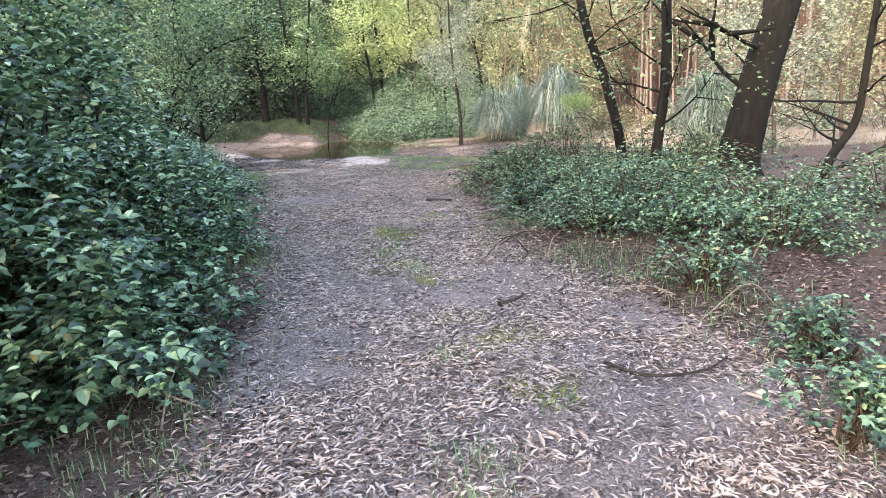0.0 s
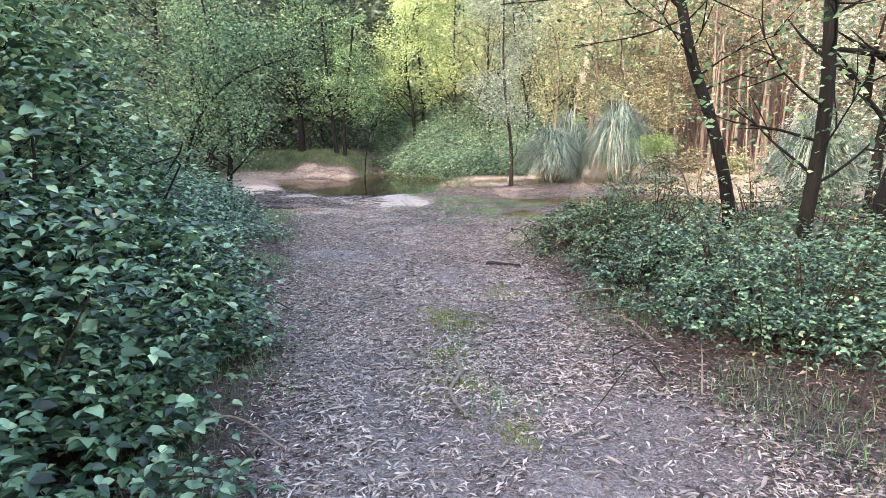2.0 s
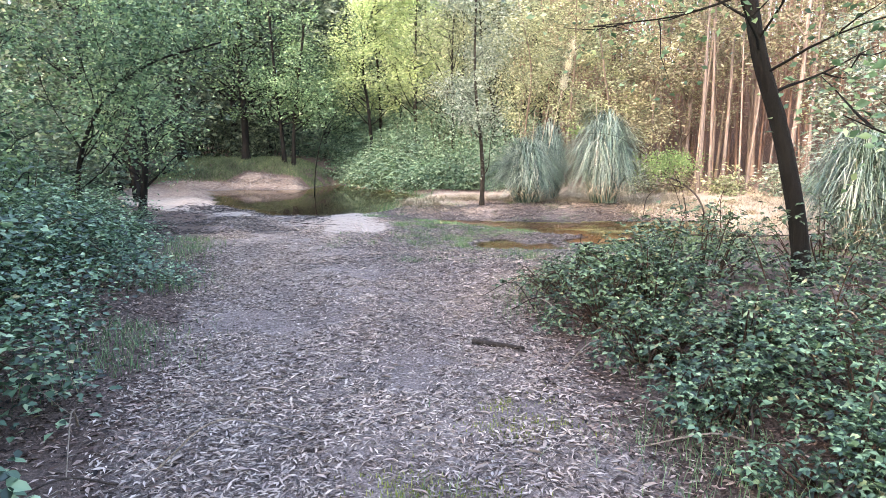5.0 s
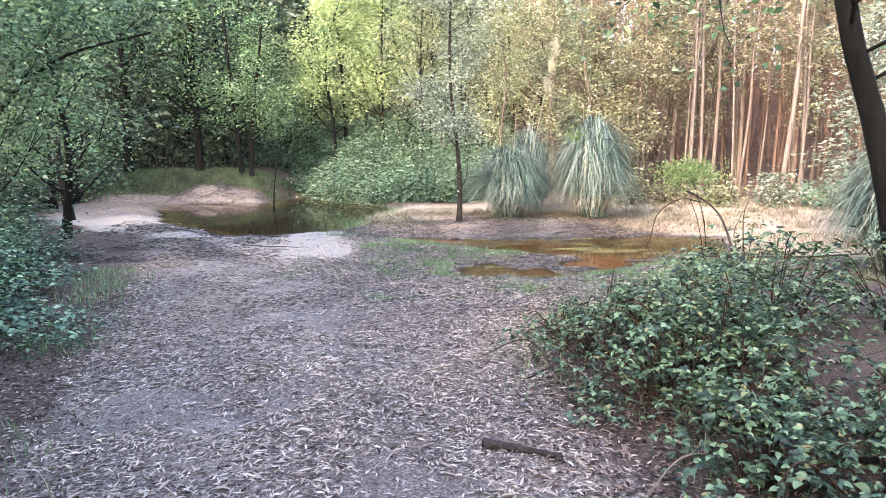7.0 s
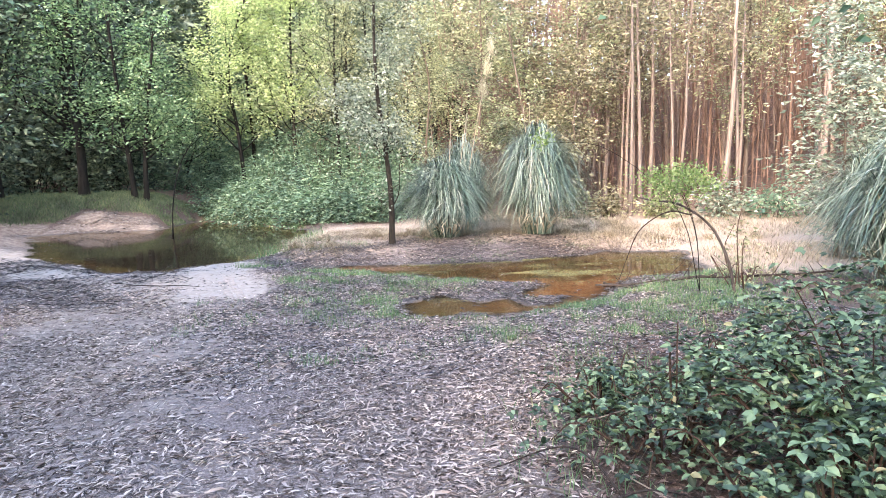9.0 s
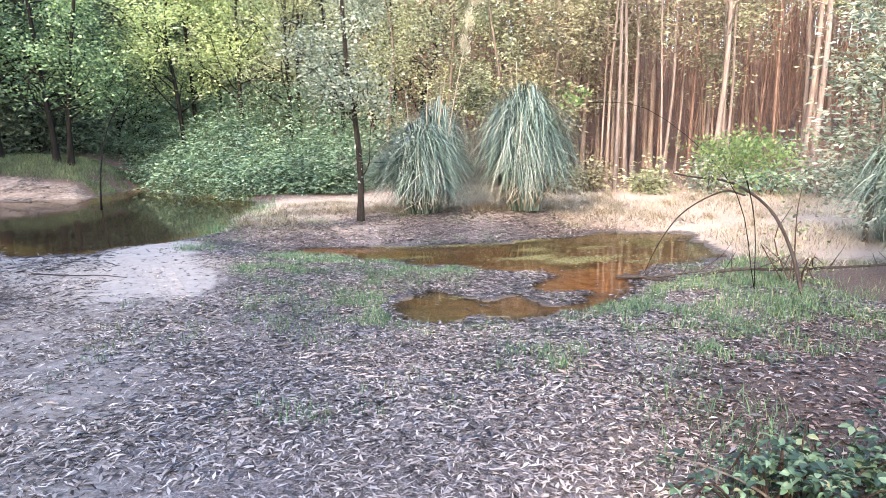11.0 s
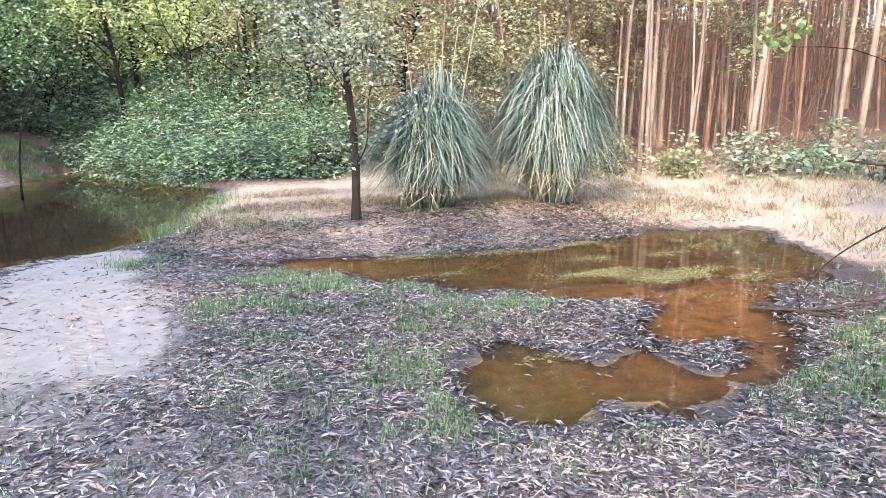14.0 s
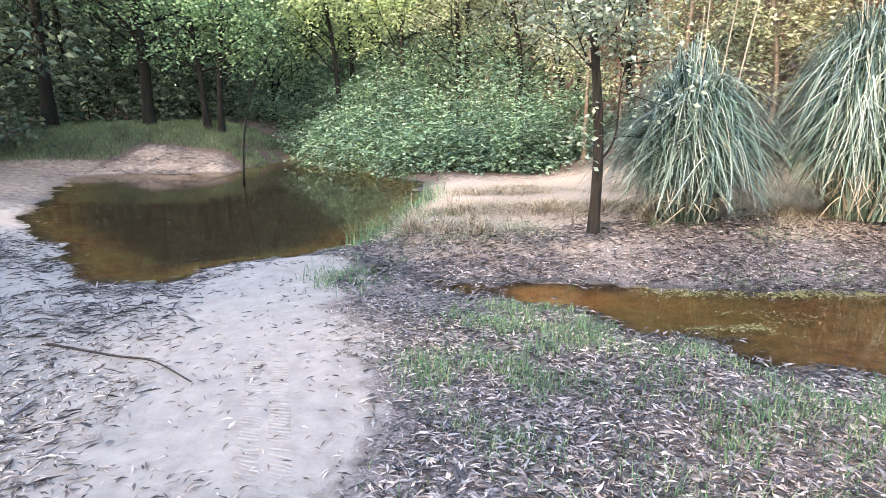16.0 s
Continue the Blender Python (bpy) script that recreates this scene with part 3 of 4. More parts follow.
# brambles on the right
RB = "loose green bramble bush on brown leaf litter"
VERGE_BUSHES = [(1.7, 6.5, 0.55, 0.5, 0.42, 60), (1.5, 7.3, 0.45, 0.45, 0.4, 46), (2.4, 5.7, 0.6, 0.5, 0.42, 60), (3.3, 5.9, 0.8, 0.7, 0.5, 80),
    (0.85, 12.1, 0.45, 0.4, 0.22, 22), (0.9, 11.4, 0.55, 0.5, 0.45, 46), (1.05, 10.5, 0.55, 0.5, 0.5, 60), (1.1, 9.5, 0.45, 0.45, 0.35, 40),
    (1.2, 8.5, 0.4, 0.4, 0.32, 34), (2.9, 5.3, 0.8, 0.8, 0.4, 60), (2.15, 6.9, 0.8, 0.9, 0.6, 120)]
MIDDLE_BUSHES = [(3.5, 7.1, 1.0, 1.1, 0.62, 120), (2.0, 8.3, 0.85, 0.8, 0.6, 90), (2.35, 9.6, 1.0, 0.8, 0.55, 100), (1.5, 10.8, 0.8, 0.75, 0.68, 130),
    (2.3, 11.5, 0.9, 0.8, 0.84, 140), (1.6, 11.8, 0.45, 0.4, 0.45, 36), (3.4, 9.3, 1.0, 1.2, 0.75, 120), (3.9, 11.9, 0.9, 0.7, 0.8, 90),
    (4.8, 6.6, 1.0, 1.2, 0.6, 100), (5.2, 11.5, 1.1, 1.1, 0.7, 100), (4.2, 4.6, 0.8, 0.7, 0.45, 60)]
INNER_BUSHES = [(2.0, 4.55, 0.4, 0.35, 0.28, 18), (2.15, 3.3, 0.35, 0.3, 0.22, 14), (1.35, 7.6, 0.4, 0.4, 0.35, 24), (1.7, 2.5, 0.3, 0.25, 0.2, 10),
    (1.6, 9.2, 0.7, 0.7, 0.42, 70), (1.25, 10.0, 0.45, 0.45, 0.35, 36), (2.9, 8.1, 0.8, 0.7, 0.5, 80), (1.9, 7.6, 0.5, 0.5, 0.4, 44),
    (2.6, 6.1, 0.6, 0.5, 0.4, 50)]
for x, y, rx, ry, h, n in VERGE_BUSHES + MIDDLE_BUSHES + INNER_BUSHES:
    bush("bramble_bush", x, y, rx, ry, h, n, 20 if y > 9 else 38, 0.038 if y > 9 else 0.031, BRAMBLE_R if y > 9 else BRAMBLE, RB, "bush", "brambles beside the path", 0.13, y < 12.5, 22, None, 1.8, 0.7, 0.2, single=True)

# blue-green sallow scrub over the pond, in flat tiers of leaves
SALLOWS = [(-1.0, 31.2, 1.15, 1.0, 1.1, 110), (0.3, 30.7, 1.1, 1.0, 1.3, 110), (-2.2, 32.9, 1.2, 1.1, 1.25, 120), (-3.4, 35.0, 1.2, 1.2, 1.1, 110),
    (-4.4, 37.5, 1.2, 1.1, 0.9, 90), (-5.6, 39.7, 1.4, 1.0, 1.1, 100), (1.5, 30.5, 1.2, 1.1, 1.5, 120), (2.6, 31.5, 1.4, 1.2, 1.9, 130),
    (-0.5, 33.5, 1.6, 1.3, 2.1, 150), (-2.2, 35.9, 1.6, 1.3, 1.9, 140), (-3.8, 39.5, 1.7, 1.3, 1.9, 130), (1.4, 33.1, 1.7, 1.4, 2.6, 150),
    (-0.4, 36.9, 1.9, 1.4, 2.8, 150), (3.6, 33.1, 1.5, 1.3, 2.5, 130), (1.9, 35.7, 1.8, 1.4, 3.2, 150), (-2.2, 39.9, 1.8, 1.4, 2.9, 130)]
for x, y, rx, ry, h, n in SALLOWS:
    bush("sallow_bush", x, y, rx, ry, h, n, 26, 0.14, SALLOW, "blue-green sallow bush leaning over dark pond water", "bush", "sallows by the pond", (0.24, 0.24, 0.14), False, 20, BARK_B, 1.6, 0.5, 0.35)

# tall undergrowth that closes the wood behind the pond and left of the path
for k, (x, y, r, h) in enumerate([(-9.0, 39.5, 2.4, 2.6), (-12.5, 39, 2.6, 3.0), (-15.5, 37, 2.6, 3), (-14.5, 33.5, 2.2, 2.6), (-15, 30, 2.4, 3), (-13.5, 26.5, 2.2, 2.8), (-11.8, 22.8, 2.2, 2.6), (-10.5, 19.8, 2.0, 2.4), (-6, 41.5, 2.5, 3.2), (-3, 43.5, 2.6, 3.6),
                                  (0.5, 43.5, 2.6, 4), (-18, 42, 3, 4), (-13, 43.5, 3, 4), (-9, 45, 3, 4.4), (4, 42, 2.6, 4.4), (-9.8, 16.0, 1.9, 2.4), (-19, 36, 3, 4), (-18, 24, 3, 4)]):
    # left thickets take the shade-coloured leaf, the rest the lighter one
    bush("thicket", x, y, r, r * 0.85, h, 150, 20, 0.21, SALLOW if x > -7 else SHADELEAF, "leafy thicket at the edge of the wood", "bush", "thickets round the clearing", 0.36, False, 14, BARK, 0.5, 0.5, 0.3)
# leafy shrubs close to the path
for x, y, r, h, n in [(-2.95, 2.7, 0.7, 2.2, 110), (-3.0, 4.1, 0.8, 2.5, 130), (-3.4, 6.0, 0.9, 2.5, 130), (-4.1, 7.9, 0.9, 2.3, 110)]:
    bush("leafy_shrub", x, y, r, r, h, n, 30, 0.066, BRAMBLE, "tall broad-leaved green shrub among brambles", "bush", "shrubs beside the path", 0.17, True, 24, BARK, 1.5, 0.7, 0.35)
# leafy scrub above the brambles, left of the path
for x, y, r, h in [(-3.9, 2.9, 1.0, 2.6), (-3.9, 5.2, 1.0, 2.7), (-4.5, 7.3, 1.1, 2.6), (-5.3, 9.4, 1.2, 2.7), (-6.4, 12.0, 1.4, 2.8), (-7.6, 14.6, 1.5, 2.6), (-5.4, 3.8, 1.3, 3.4), (-6.2, 6.8, 1.5, 3.6)]:
    bush("scrub_bush", x, y, r, r, h, 230, 24, 0.08, BRAMBLE if y < 9.5 else WOODLEAF, "airy green scrub rising behind brambles", "bush", "scrub beside the path", 0.2, False, 22, BARK, 0.7, 0.55, 0.35)

# sunlit leafy sapling on the bank of the puddle
def sapling(x, y, goals, label):
    z = float(land(x, y))
    t = thing("sapling", x, y, z, label, "sapling")
    acc = Acc()
    for gx, gy, gz, spread, count, length in goals:
        canes = Acc()
        g = np.array((gx - x, gy - y, gz - z))
        ends = []
        for k in range(2 if count > 500 else 1):
            e = g + RNG.normal(size=3) * spread * (0.5, 0.5, 0.4)
            pts = smooth_line([(0, 0, 0), (e[0] * 0.15, e[1] * 0.15, e[2] * 0.55), (e[0] * 0.6, e[1] * 0.6, e[2] * 0.95), tuple(e)], 14)
            tube(canes, pts, np.linspace(0.005, 0.002, 14), 5)
            ends.append(e)
        part("stem", canes, BARK, t)
        nodes = g + RNG.normal(size=(count // 9, 3)) * (spread * 0.5, spread * 0.5, spread * 0.24)
        c = np.repeat(nodes, 9, 0) + RNG.normal(size=(len(nodes) * 9, 3)) * 0.05
        leaves(acc, c, rand_dirs(len(c), 0.1), rand_dirs(len(c), 0.7), pick(len(c), 0.6, 1.1) * length, length * 0.55)
    part("crown", acc, BRIGHT, t, "fresh yellow-green leaves")
    return t


sapling(3.75, 15.4, [(3.3, 15.2, 1.5, 0.42, 1700, 0.046), (1.85, 15.7, 2.0, 0.14, 80, 0.06)], "thin leafy sapling with fresh bright green leaves")

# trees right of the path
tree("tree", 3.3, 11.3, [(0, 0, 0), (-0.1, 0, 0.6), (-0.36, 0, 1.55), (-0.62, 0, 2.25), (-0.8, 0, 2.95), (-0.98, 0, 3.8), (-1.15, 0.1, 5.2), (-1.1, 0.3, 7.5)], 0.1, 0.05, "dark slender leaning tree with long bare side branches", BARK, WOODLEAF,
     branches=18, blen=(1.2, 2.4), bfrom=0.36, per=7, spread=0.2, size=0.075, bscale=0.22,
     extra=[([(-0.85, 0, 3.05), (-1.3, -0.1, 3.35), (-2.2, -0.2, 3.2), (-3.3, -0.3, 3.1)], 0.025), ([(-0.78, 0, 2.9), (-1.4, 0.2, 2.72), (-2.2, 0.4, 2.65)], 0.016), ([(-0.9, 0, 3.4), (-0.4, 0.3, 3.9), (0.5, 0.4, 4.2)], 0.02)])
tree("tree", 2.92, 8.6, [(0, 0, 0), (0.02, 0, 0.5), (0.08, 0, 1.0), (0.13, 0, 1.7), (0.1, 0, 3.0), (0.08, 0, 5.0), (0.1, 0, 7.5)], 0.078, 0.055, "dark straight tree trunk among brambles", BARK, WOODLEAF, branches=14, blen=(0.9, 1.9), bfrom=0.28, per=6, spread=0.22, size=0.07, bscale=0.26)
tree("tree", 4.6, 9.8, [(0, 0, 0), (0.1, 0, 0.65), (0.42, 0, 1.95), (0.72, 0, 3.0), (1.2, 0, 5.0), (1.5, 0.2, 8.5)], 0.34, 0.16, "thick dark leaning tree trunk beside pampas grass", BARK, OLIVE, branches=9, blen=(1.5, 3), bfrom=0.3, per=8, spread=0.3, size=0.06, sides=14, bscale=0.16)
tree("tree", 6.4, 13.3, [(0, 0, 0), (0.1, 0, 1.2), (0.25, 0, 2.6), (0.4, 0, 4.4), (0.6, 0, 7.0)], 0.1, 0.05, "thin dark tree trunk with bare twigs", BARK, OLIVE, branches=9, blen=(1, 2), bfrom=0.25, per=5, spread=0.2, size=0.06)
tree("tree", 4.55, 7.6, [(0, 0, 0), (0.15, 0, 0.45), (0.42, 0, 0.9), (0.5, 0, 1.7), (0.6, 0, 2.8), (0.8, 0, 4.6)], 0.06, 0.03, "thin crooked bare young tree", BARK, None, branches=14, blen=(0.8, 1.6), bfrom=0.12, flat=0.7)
# the young tree on the straw islet
tree("young_tree", 0.78, 21.5, [(0, 0, 0), (0.02, 0, 0.9), (-0.05, 0, 1.8), (-0.16, 0, 2.7), (-0.22, 0, 3.8), (-0.2, 0, 5.2), (-0.25, 0, 6.8)], 0.066, 0.018, "slender young tree with small grey-green leaves", MIDBARK, GREYLEAF, branches=28, blen=(0.9, 1.7), bfrom=0.3, per=26, spread=0.2, size=0.065, rise=0.2, bscale=0.26,
     extra=[([(0.02, 0, 0.75), (0.16, -0.1, 1.05), (0.2, -0.1, 1.6), (0.35, -0.1, 2.2)], 0.014)])

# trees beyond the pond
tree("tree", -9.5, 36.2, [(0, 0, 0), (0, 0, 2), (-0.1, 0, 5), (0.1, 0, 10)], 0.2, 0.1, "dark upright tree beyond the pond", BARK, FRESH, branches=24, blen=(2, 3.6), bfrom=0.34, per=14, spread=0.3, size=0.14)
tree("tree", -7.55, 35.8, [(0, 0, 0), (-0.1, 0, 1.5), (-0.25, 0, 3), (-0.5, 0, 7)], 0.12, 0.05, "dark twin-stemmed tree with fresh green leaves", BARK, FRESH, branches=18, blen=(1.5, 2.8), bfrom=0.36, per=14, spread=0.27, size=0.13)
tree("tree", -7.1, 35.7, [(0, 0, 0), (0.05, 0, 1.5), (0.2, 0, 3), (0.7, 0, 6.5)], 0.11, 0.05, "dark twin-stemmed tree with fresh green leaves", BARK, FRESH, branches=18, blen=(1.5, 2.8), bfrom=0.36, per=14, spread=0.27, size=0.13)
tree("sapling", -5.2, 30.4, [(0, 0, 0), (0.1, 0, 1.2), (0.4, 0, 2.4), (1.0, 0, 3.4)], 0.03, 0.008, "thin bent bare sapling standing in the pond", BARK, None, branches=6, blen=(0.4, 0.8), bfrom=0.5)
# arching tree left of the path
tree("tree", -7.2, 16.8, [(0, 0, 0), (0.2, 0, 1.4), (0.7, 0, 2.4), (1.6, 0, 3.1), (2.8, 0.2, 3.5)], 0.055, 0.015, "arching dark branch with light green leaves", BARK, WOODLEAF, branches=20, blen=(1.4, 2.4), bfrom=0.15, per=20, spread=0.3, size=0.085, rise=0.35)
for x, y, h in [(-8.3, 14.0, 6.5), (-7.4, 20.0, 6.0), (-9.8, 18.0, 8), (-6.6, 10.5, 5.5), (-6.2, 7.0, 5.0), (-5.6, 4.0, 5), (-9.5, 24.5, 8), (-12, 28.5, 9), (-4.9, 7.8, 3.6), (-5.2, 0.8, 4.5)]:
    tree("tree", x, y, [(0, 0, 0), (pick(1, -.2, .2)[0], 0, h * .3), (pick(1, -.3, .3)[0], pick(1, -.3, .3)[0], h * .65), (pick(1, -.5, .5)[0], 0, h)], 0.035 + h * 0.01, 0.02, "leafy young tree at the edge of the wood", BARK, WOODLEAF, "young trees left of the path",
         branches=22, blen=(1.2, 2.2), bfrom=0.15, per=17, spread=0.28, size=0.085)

# slender yellow-green trees behind the sallows
for x, y, h, mat in [(-6.3, 40.4, 4.6, FRESH), (-5.2, 43.5, 7.0, FRESH), (-3.5, 38.4, 9.0, YELLOW), (-2.0, 42.5, 9, OLIVE), (3.0, 41.5, 10, OLIVE), (-0.2, 44.0, 12, YELLOW), (-3.2, 40, 11, YELLOW), (-1.2, 38.5, 9, YELLOW), (0.6, 36.5, 8, OLIVE), (2.4, 36, 8.5, OLIVE), (3.8, 34.5, 7.5, OLIVE), (1.2, 39.5, 10, OLIVE), (4.9, 38, 9, OLIVE), (5.2, 32.5, 6, OLIVE)]:
    tree("tree", x, y, [(0, 0, 0), (pick(1, -.3, .3)[0], 0, h * .3), (pick(1, -.6, .6)[0], 0, h * .65), (pick(1, -.8, .8)[0], 0, h)], 0.11, 0.03, "slender tree with pale yellow-green leaves", BARK, mat, "slender trees behind the pond", branches=24, blen=(2.0, 3.4) if mat is YELLOW else (1.6, 2.8), bfrom=0.25, per=22 if mat is YELLOW else 15, spread=0.26, size=0.15 if mat is YELLOW else 0.12, ratio=0.42, rise=0.4)

# pampas grass
def pampas(x, y, r, h, n, plumes, label):
    z = float(land(x, y))
    t = thing("pampas_grass", x, y, z, label, "pampas grass", "pampas grass clumps")
    for name, m, count, mat, low in (("foliage", h, n, PAMPAS, 0.0), ("dry_skirt", h * 0.34, n // 14, STRAW, 1.0)):
        acc = Acc()
        az, out = pick(count, 0, 2 * np.pi), pick(count, 0.0, 1.0) ** 0.55
        d = np.stack([np.cos(az), np.sin(az), 0 * az], -1)
        s = np.stack([-np.sin(az), np.cos(az), 0 * az], -1)
        segs = 11
        top = m * (1.06 - 0.4 * out ** 1.6) * pick(count, 0.4, 1.04) ** 0.75
        reach = r * (0.42 + 0.62 * out) * pick(count, 0.5, 1.45)
        fall = top * pick(count, 0.0, 1.0) * np.where(RNG.random(count) < 0.2, 0.15, 0.25 + 0.65 * out)
        peak, curl = pick(count, 0.36, 0.62), RNG.normal(size=count) * 0.32 * r
        w, rows = pick(count, 0.008, 0.022), []
        foot = 0.32 * r * out * pick(count, 0.3, 1.2)
        for k in range(segs + 1):
            u = k / segs
            side = s * (w * (1 - u**2.5) * 0.5 + 0.001)[:, None]
            rr = foot + (reach - foot) * u**0.9
            zz_ = top * np.sin(np.minimum(u / peak, 1) * np.pi / 2) - fall * np.maximum((u - peak) / (1 - peak), 0) ** 1.7
            c = d * rr[:, None] + s * (curl * u * u)[:, None] + np.stack([0 * rr, 0 * rr, np.maximum(zz_, 0.03)], -1)
            rows += [c + side, c - side]
        v = np.stack(rows, 1).reshape(-1, 3)
        q = np.array([(2 * k, 2 * k + 1, 2 * k + 3, 2 * k + 2) for k in range(segs)])
        acc.add(v, [(q[None] + (np.arange(count) * 2 * (segs + 1))[:, None, None]).reshape(-1, 4)])
        part(name, acc, mat, t, "dry straw-coloured lower leaves" if low else "")
    for dx, dy, ph, full in plumes:
        acc = Acc()
        pts = smooth_line([(dx * 0.3, dy * 0.3, 0.2), (dx * 0.6, dy * 0.6, ph * 0.5), (dx, dy, ph)], 10)
        tube(acc, pts, np.linspace(0.012, 0.006, 10), 5)
        stem = part("plume_stem", acc, STRAW, t)
        if full:
            acc = Acc()
            c = np.repeat(pts[-3:], 300, 0) + RNG.normal(size=(900, 3)) * (0.04, 0.04, 0.1)
            leaves(acc, c, rand_dirs(900, 1.2), rand_dirs(900), pick(900, 0.07, 0.14), 0.006)
            part("plume", acc, PLUME, stem, "feathery cream plume")
    return t


pampas(2.05, 22.05, 1.0, 1.66, 3600, [(1.2, 0.4, 4.1, True), (0.2, 0.2, 2.5, False), (0.6, 0.3, 2.7, False), (-0.2, 0.4, 2.4, False)], "blue-green pampas grass clump with drooping blades")
pampas(4.1, 21.9, 1.0, 2.35, 4400, [(-0.3, 0, 2.75, False), (-0.1, 0.2, 2.9, False), (0.1, 0.2, 2.6, False), (0.3, 0.1, 2.5, False)], "large rounded blue-green pampas grass clump")
pampas(3.0, 24.2, 1.0, 2.4, 1200, [(0.1, 0, 2.9, False)], "grey-green pampas grass clump behind the others")
pampas(6.3, 14.9, 0.95, 1.9, 2200, [], "pale green pampas grass beside a dark tree")
pampas(8.0, 17.2, 0.9, 1.7, 1000, [], "pale green pampas grass on dry straw")

# eucalyptus on the slope
def eucalypt(x, y, h, r, lean, crown=True):
    return tree("eucalyptus_tree", x, y, [(0, 0, 0), (lean * .25, 0, h * .25), (lean * .4, 0.1, h * .5), (lean, 0, h)], r, r * 0.4, "tall slender pale eucalyptus with bare lower trunk", EUCBARK, EUCLEAF if crown else None, "eucalyptus trees on the slope",
                branches=14, blen=(0.8, 1.8), bfrom=0.46, per=6, spread=0.3, size=0.15, ratio=0.32, up=0.1, sides=6, rise=0.3, twigs=1)


for x, y, h, r, lean in [(7.7, 24.4, 12, 0.055, 0.2), (8.3, 24.9, 12, 0.06, -0.3), (10.0, 23.7, 12, 0.08, 1.1), (12.4, 23.0, 13, 0.09, 0.8), (7.2, 26.6, 11, 0.05, 0), (9.2, 26, 12, 0.07, 0.3), (8.9, 24.2, 9, 0.035, -0.3), (11.0, 24.4, 10, 0.045, 0.4), (9.5, 25.0, 10, 0.05, 0.9), (11.7, 25.3, 11, 0.06, -0.4)]:
    eucalypt(x, y, h, r, lean)
protos = [eucalypt(11 + 1.7 * k, 26.5 + (k % 3), 10 + k, (0.035, 0.05, 0.045, 0.07, 0.085)[k], 0.7 - 0.3 * k) for k in range(5)]
for k in range(200):
    x, y = RNG.uniform(6, 32), 18 + 27 * RNG.random() ** 1.3
    if y < 25.5 and x < 12 or y < 21 + (16 - x) * 0.4:
        continue
    copy_thing(protos[k % 5], pose(x, y, float(land(x, y)), RNG.normal() * 4, RNG.normal() * 4, RNG.uniform(0, 360)))
# leafy scrub trees at the foot of the slope
for x, y, h, mat, n in [(5.4, 26.4, 5.5, OLIVE, 22), (6.6, 25.8, 4.5, EUCLEAF, 20), (4.3, 27.6, 6.5, OLIVE, 24), (6.3, 28.2, 6.5, EUCLEAF, 24), (8.4, 27.6, 7, EUCLEAF, 22), (3.2, 30.5, 7, OLIVE, 24), (16.5, 25, 8, EUCLEAF, 20), (7.4, 27.0, 8, OLIVE, 22), (9.6, 27.4, 8.5, EUCLEAF, 20), (12.6, 26.2, 9, OLIVE, 20), (5.0, 29.6, 8, EUCLEAF, 24), (15.0, 23.5, 8, OLIVE, 18)]:
    tree("scrub_tree", x, y, [(0, 0, 0), (pick(1, -.2, .2)[0], 0, h * .3), (pick(1, -.3, .3)[0], 0, h * .65), (pick(1, -.5, .5)[0], 0, h)], 0.06, 0.02, "airy pale olive-leaved scrub tree", BARK_B, mat, "scrub trees below the slope", branches=n, blen=(1.0, 1.9), bfrom=0.22, per=13, spread=0.19, size=0.11, ratio=0.42, rise=0.3)
for x, y, h in [(7.7, 17.5, 4.2), (9.0, 18.6, 4.6), (10.9, 18.5, 5)]:
    tree("grey_sapling", x, y, [(0, 0, 0), (0.1, 0, h * .4), (0.0, 0, h)], 0.035, 0.012, "young tree with pale grey-green narrow leaves", BARK_B, GREYLEAF, "grey-leaved saplings", branches=22, blen=(0.5, 1.0), bfrom=0.15, per=8, spread=0.18, size=0.11, ratio=0.36, rise=0.3)
# low evergreen shrubs at the foot of the slope
for x, y, r, h, mat in [(9.6, 23.2, 0.6, 0.9, GREYLEAF), (10.8, 22.7, 0.7, 1.2, SALLOW), (11.9, 22.0, 0.8, 1.3, GREYLEAF), (13.2, 21.6, 0.9, 1.5, SALLOW), (8.4, 23.9, 0.5, 0.7, OLIVE), (6.2, 25.0, 0.7, 1.2, OLIVE), (7.2, 24.8, 0.6, 0.9, EUCLEAF), (14.4, 20.6, 1.0, 1.7, GREYLEAF)]:
    bush("evergreen_shrub", x, y, r, r, h, 46, 16, 0.13, mat, "low leafy shrub at the foot of the wooded slope", "bush", "shrubs below the slope", 0.16, False, 14, BARK_B, 0.8, 0.45, 0.3)
# pale tangled scrub behind the trees beside the path
for x, y, h, mat in [(7.2, 13.6, 4.4, GREYLEAF), (8.6, 12.2, 5.0, OLIVE), (9.8, 15.4, 5.5, OLIVE), (8.8, 9.6, 5.0, GREYLEAF), (11.4, 12.6, 6.0, OLIVE), (7.4, 7.6, 4.5, OLIVE)]:
    tree("scrub_tree", x, y, [(0, 0, 0), (pick(1, -.2, .2)[0], 0, h * .3), (pick(1, -.3, .3)[0], 0, h * .65), (pick(1, -.5, .5)[0], 0, h)], 0.05, 0.015, "pale tangled scrub tree with sparse small leaves", BARK_B, mat, "scrub trees beside the path", branches=24, blen=(0.9, 1.8), bfrom=0.1, per=7, spread=0.22, size=0.1, ratio=0.45, rise=0.25)
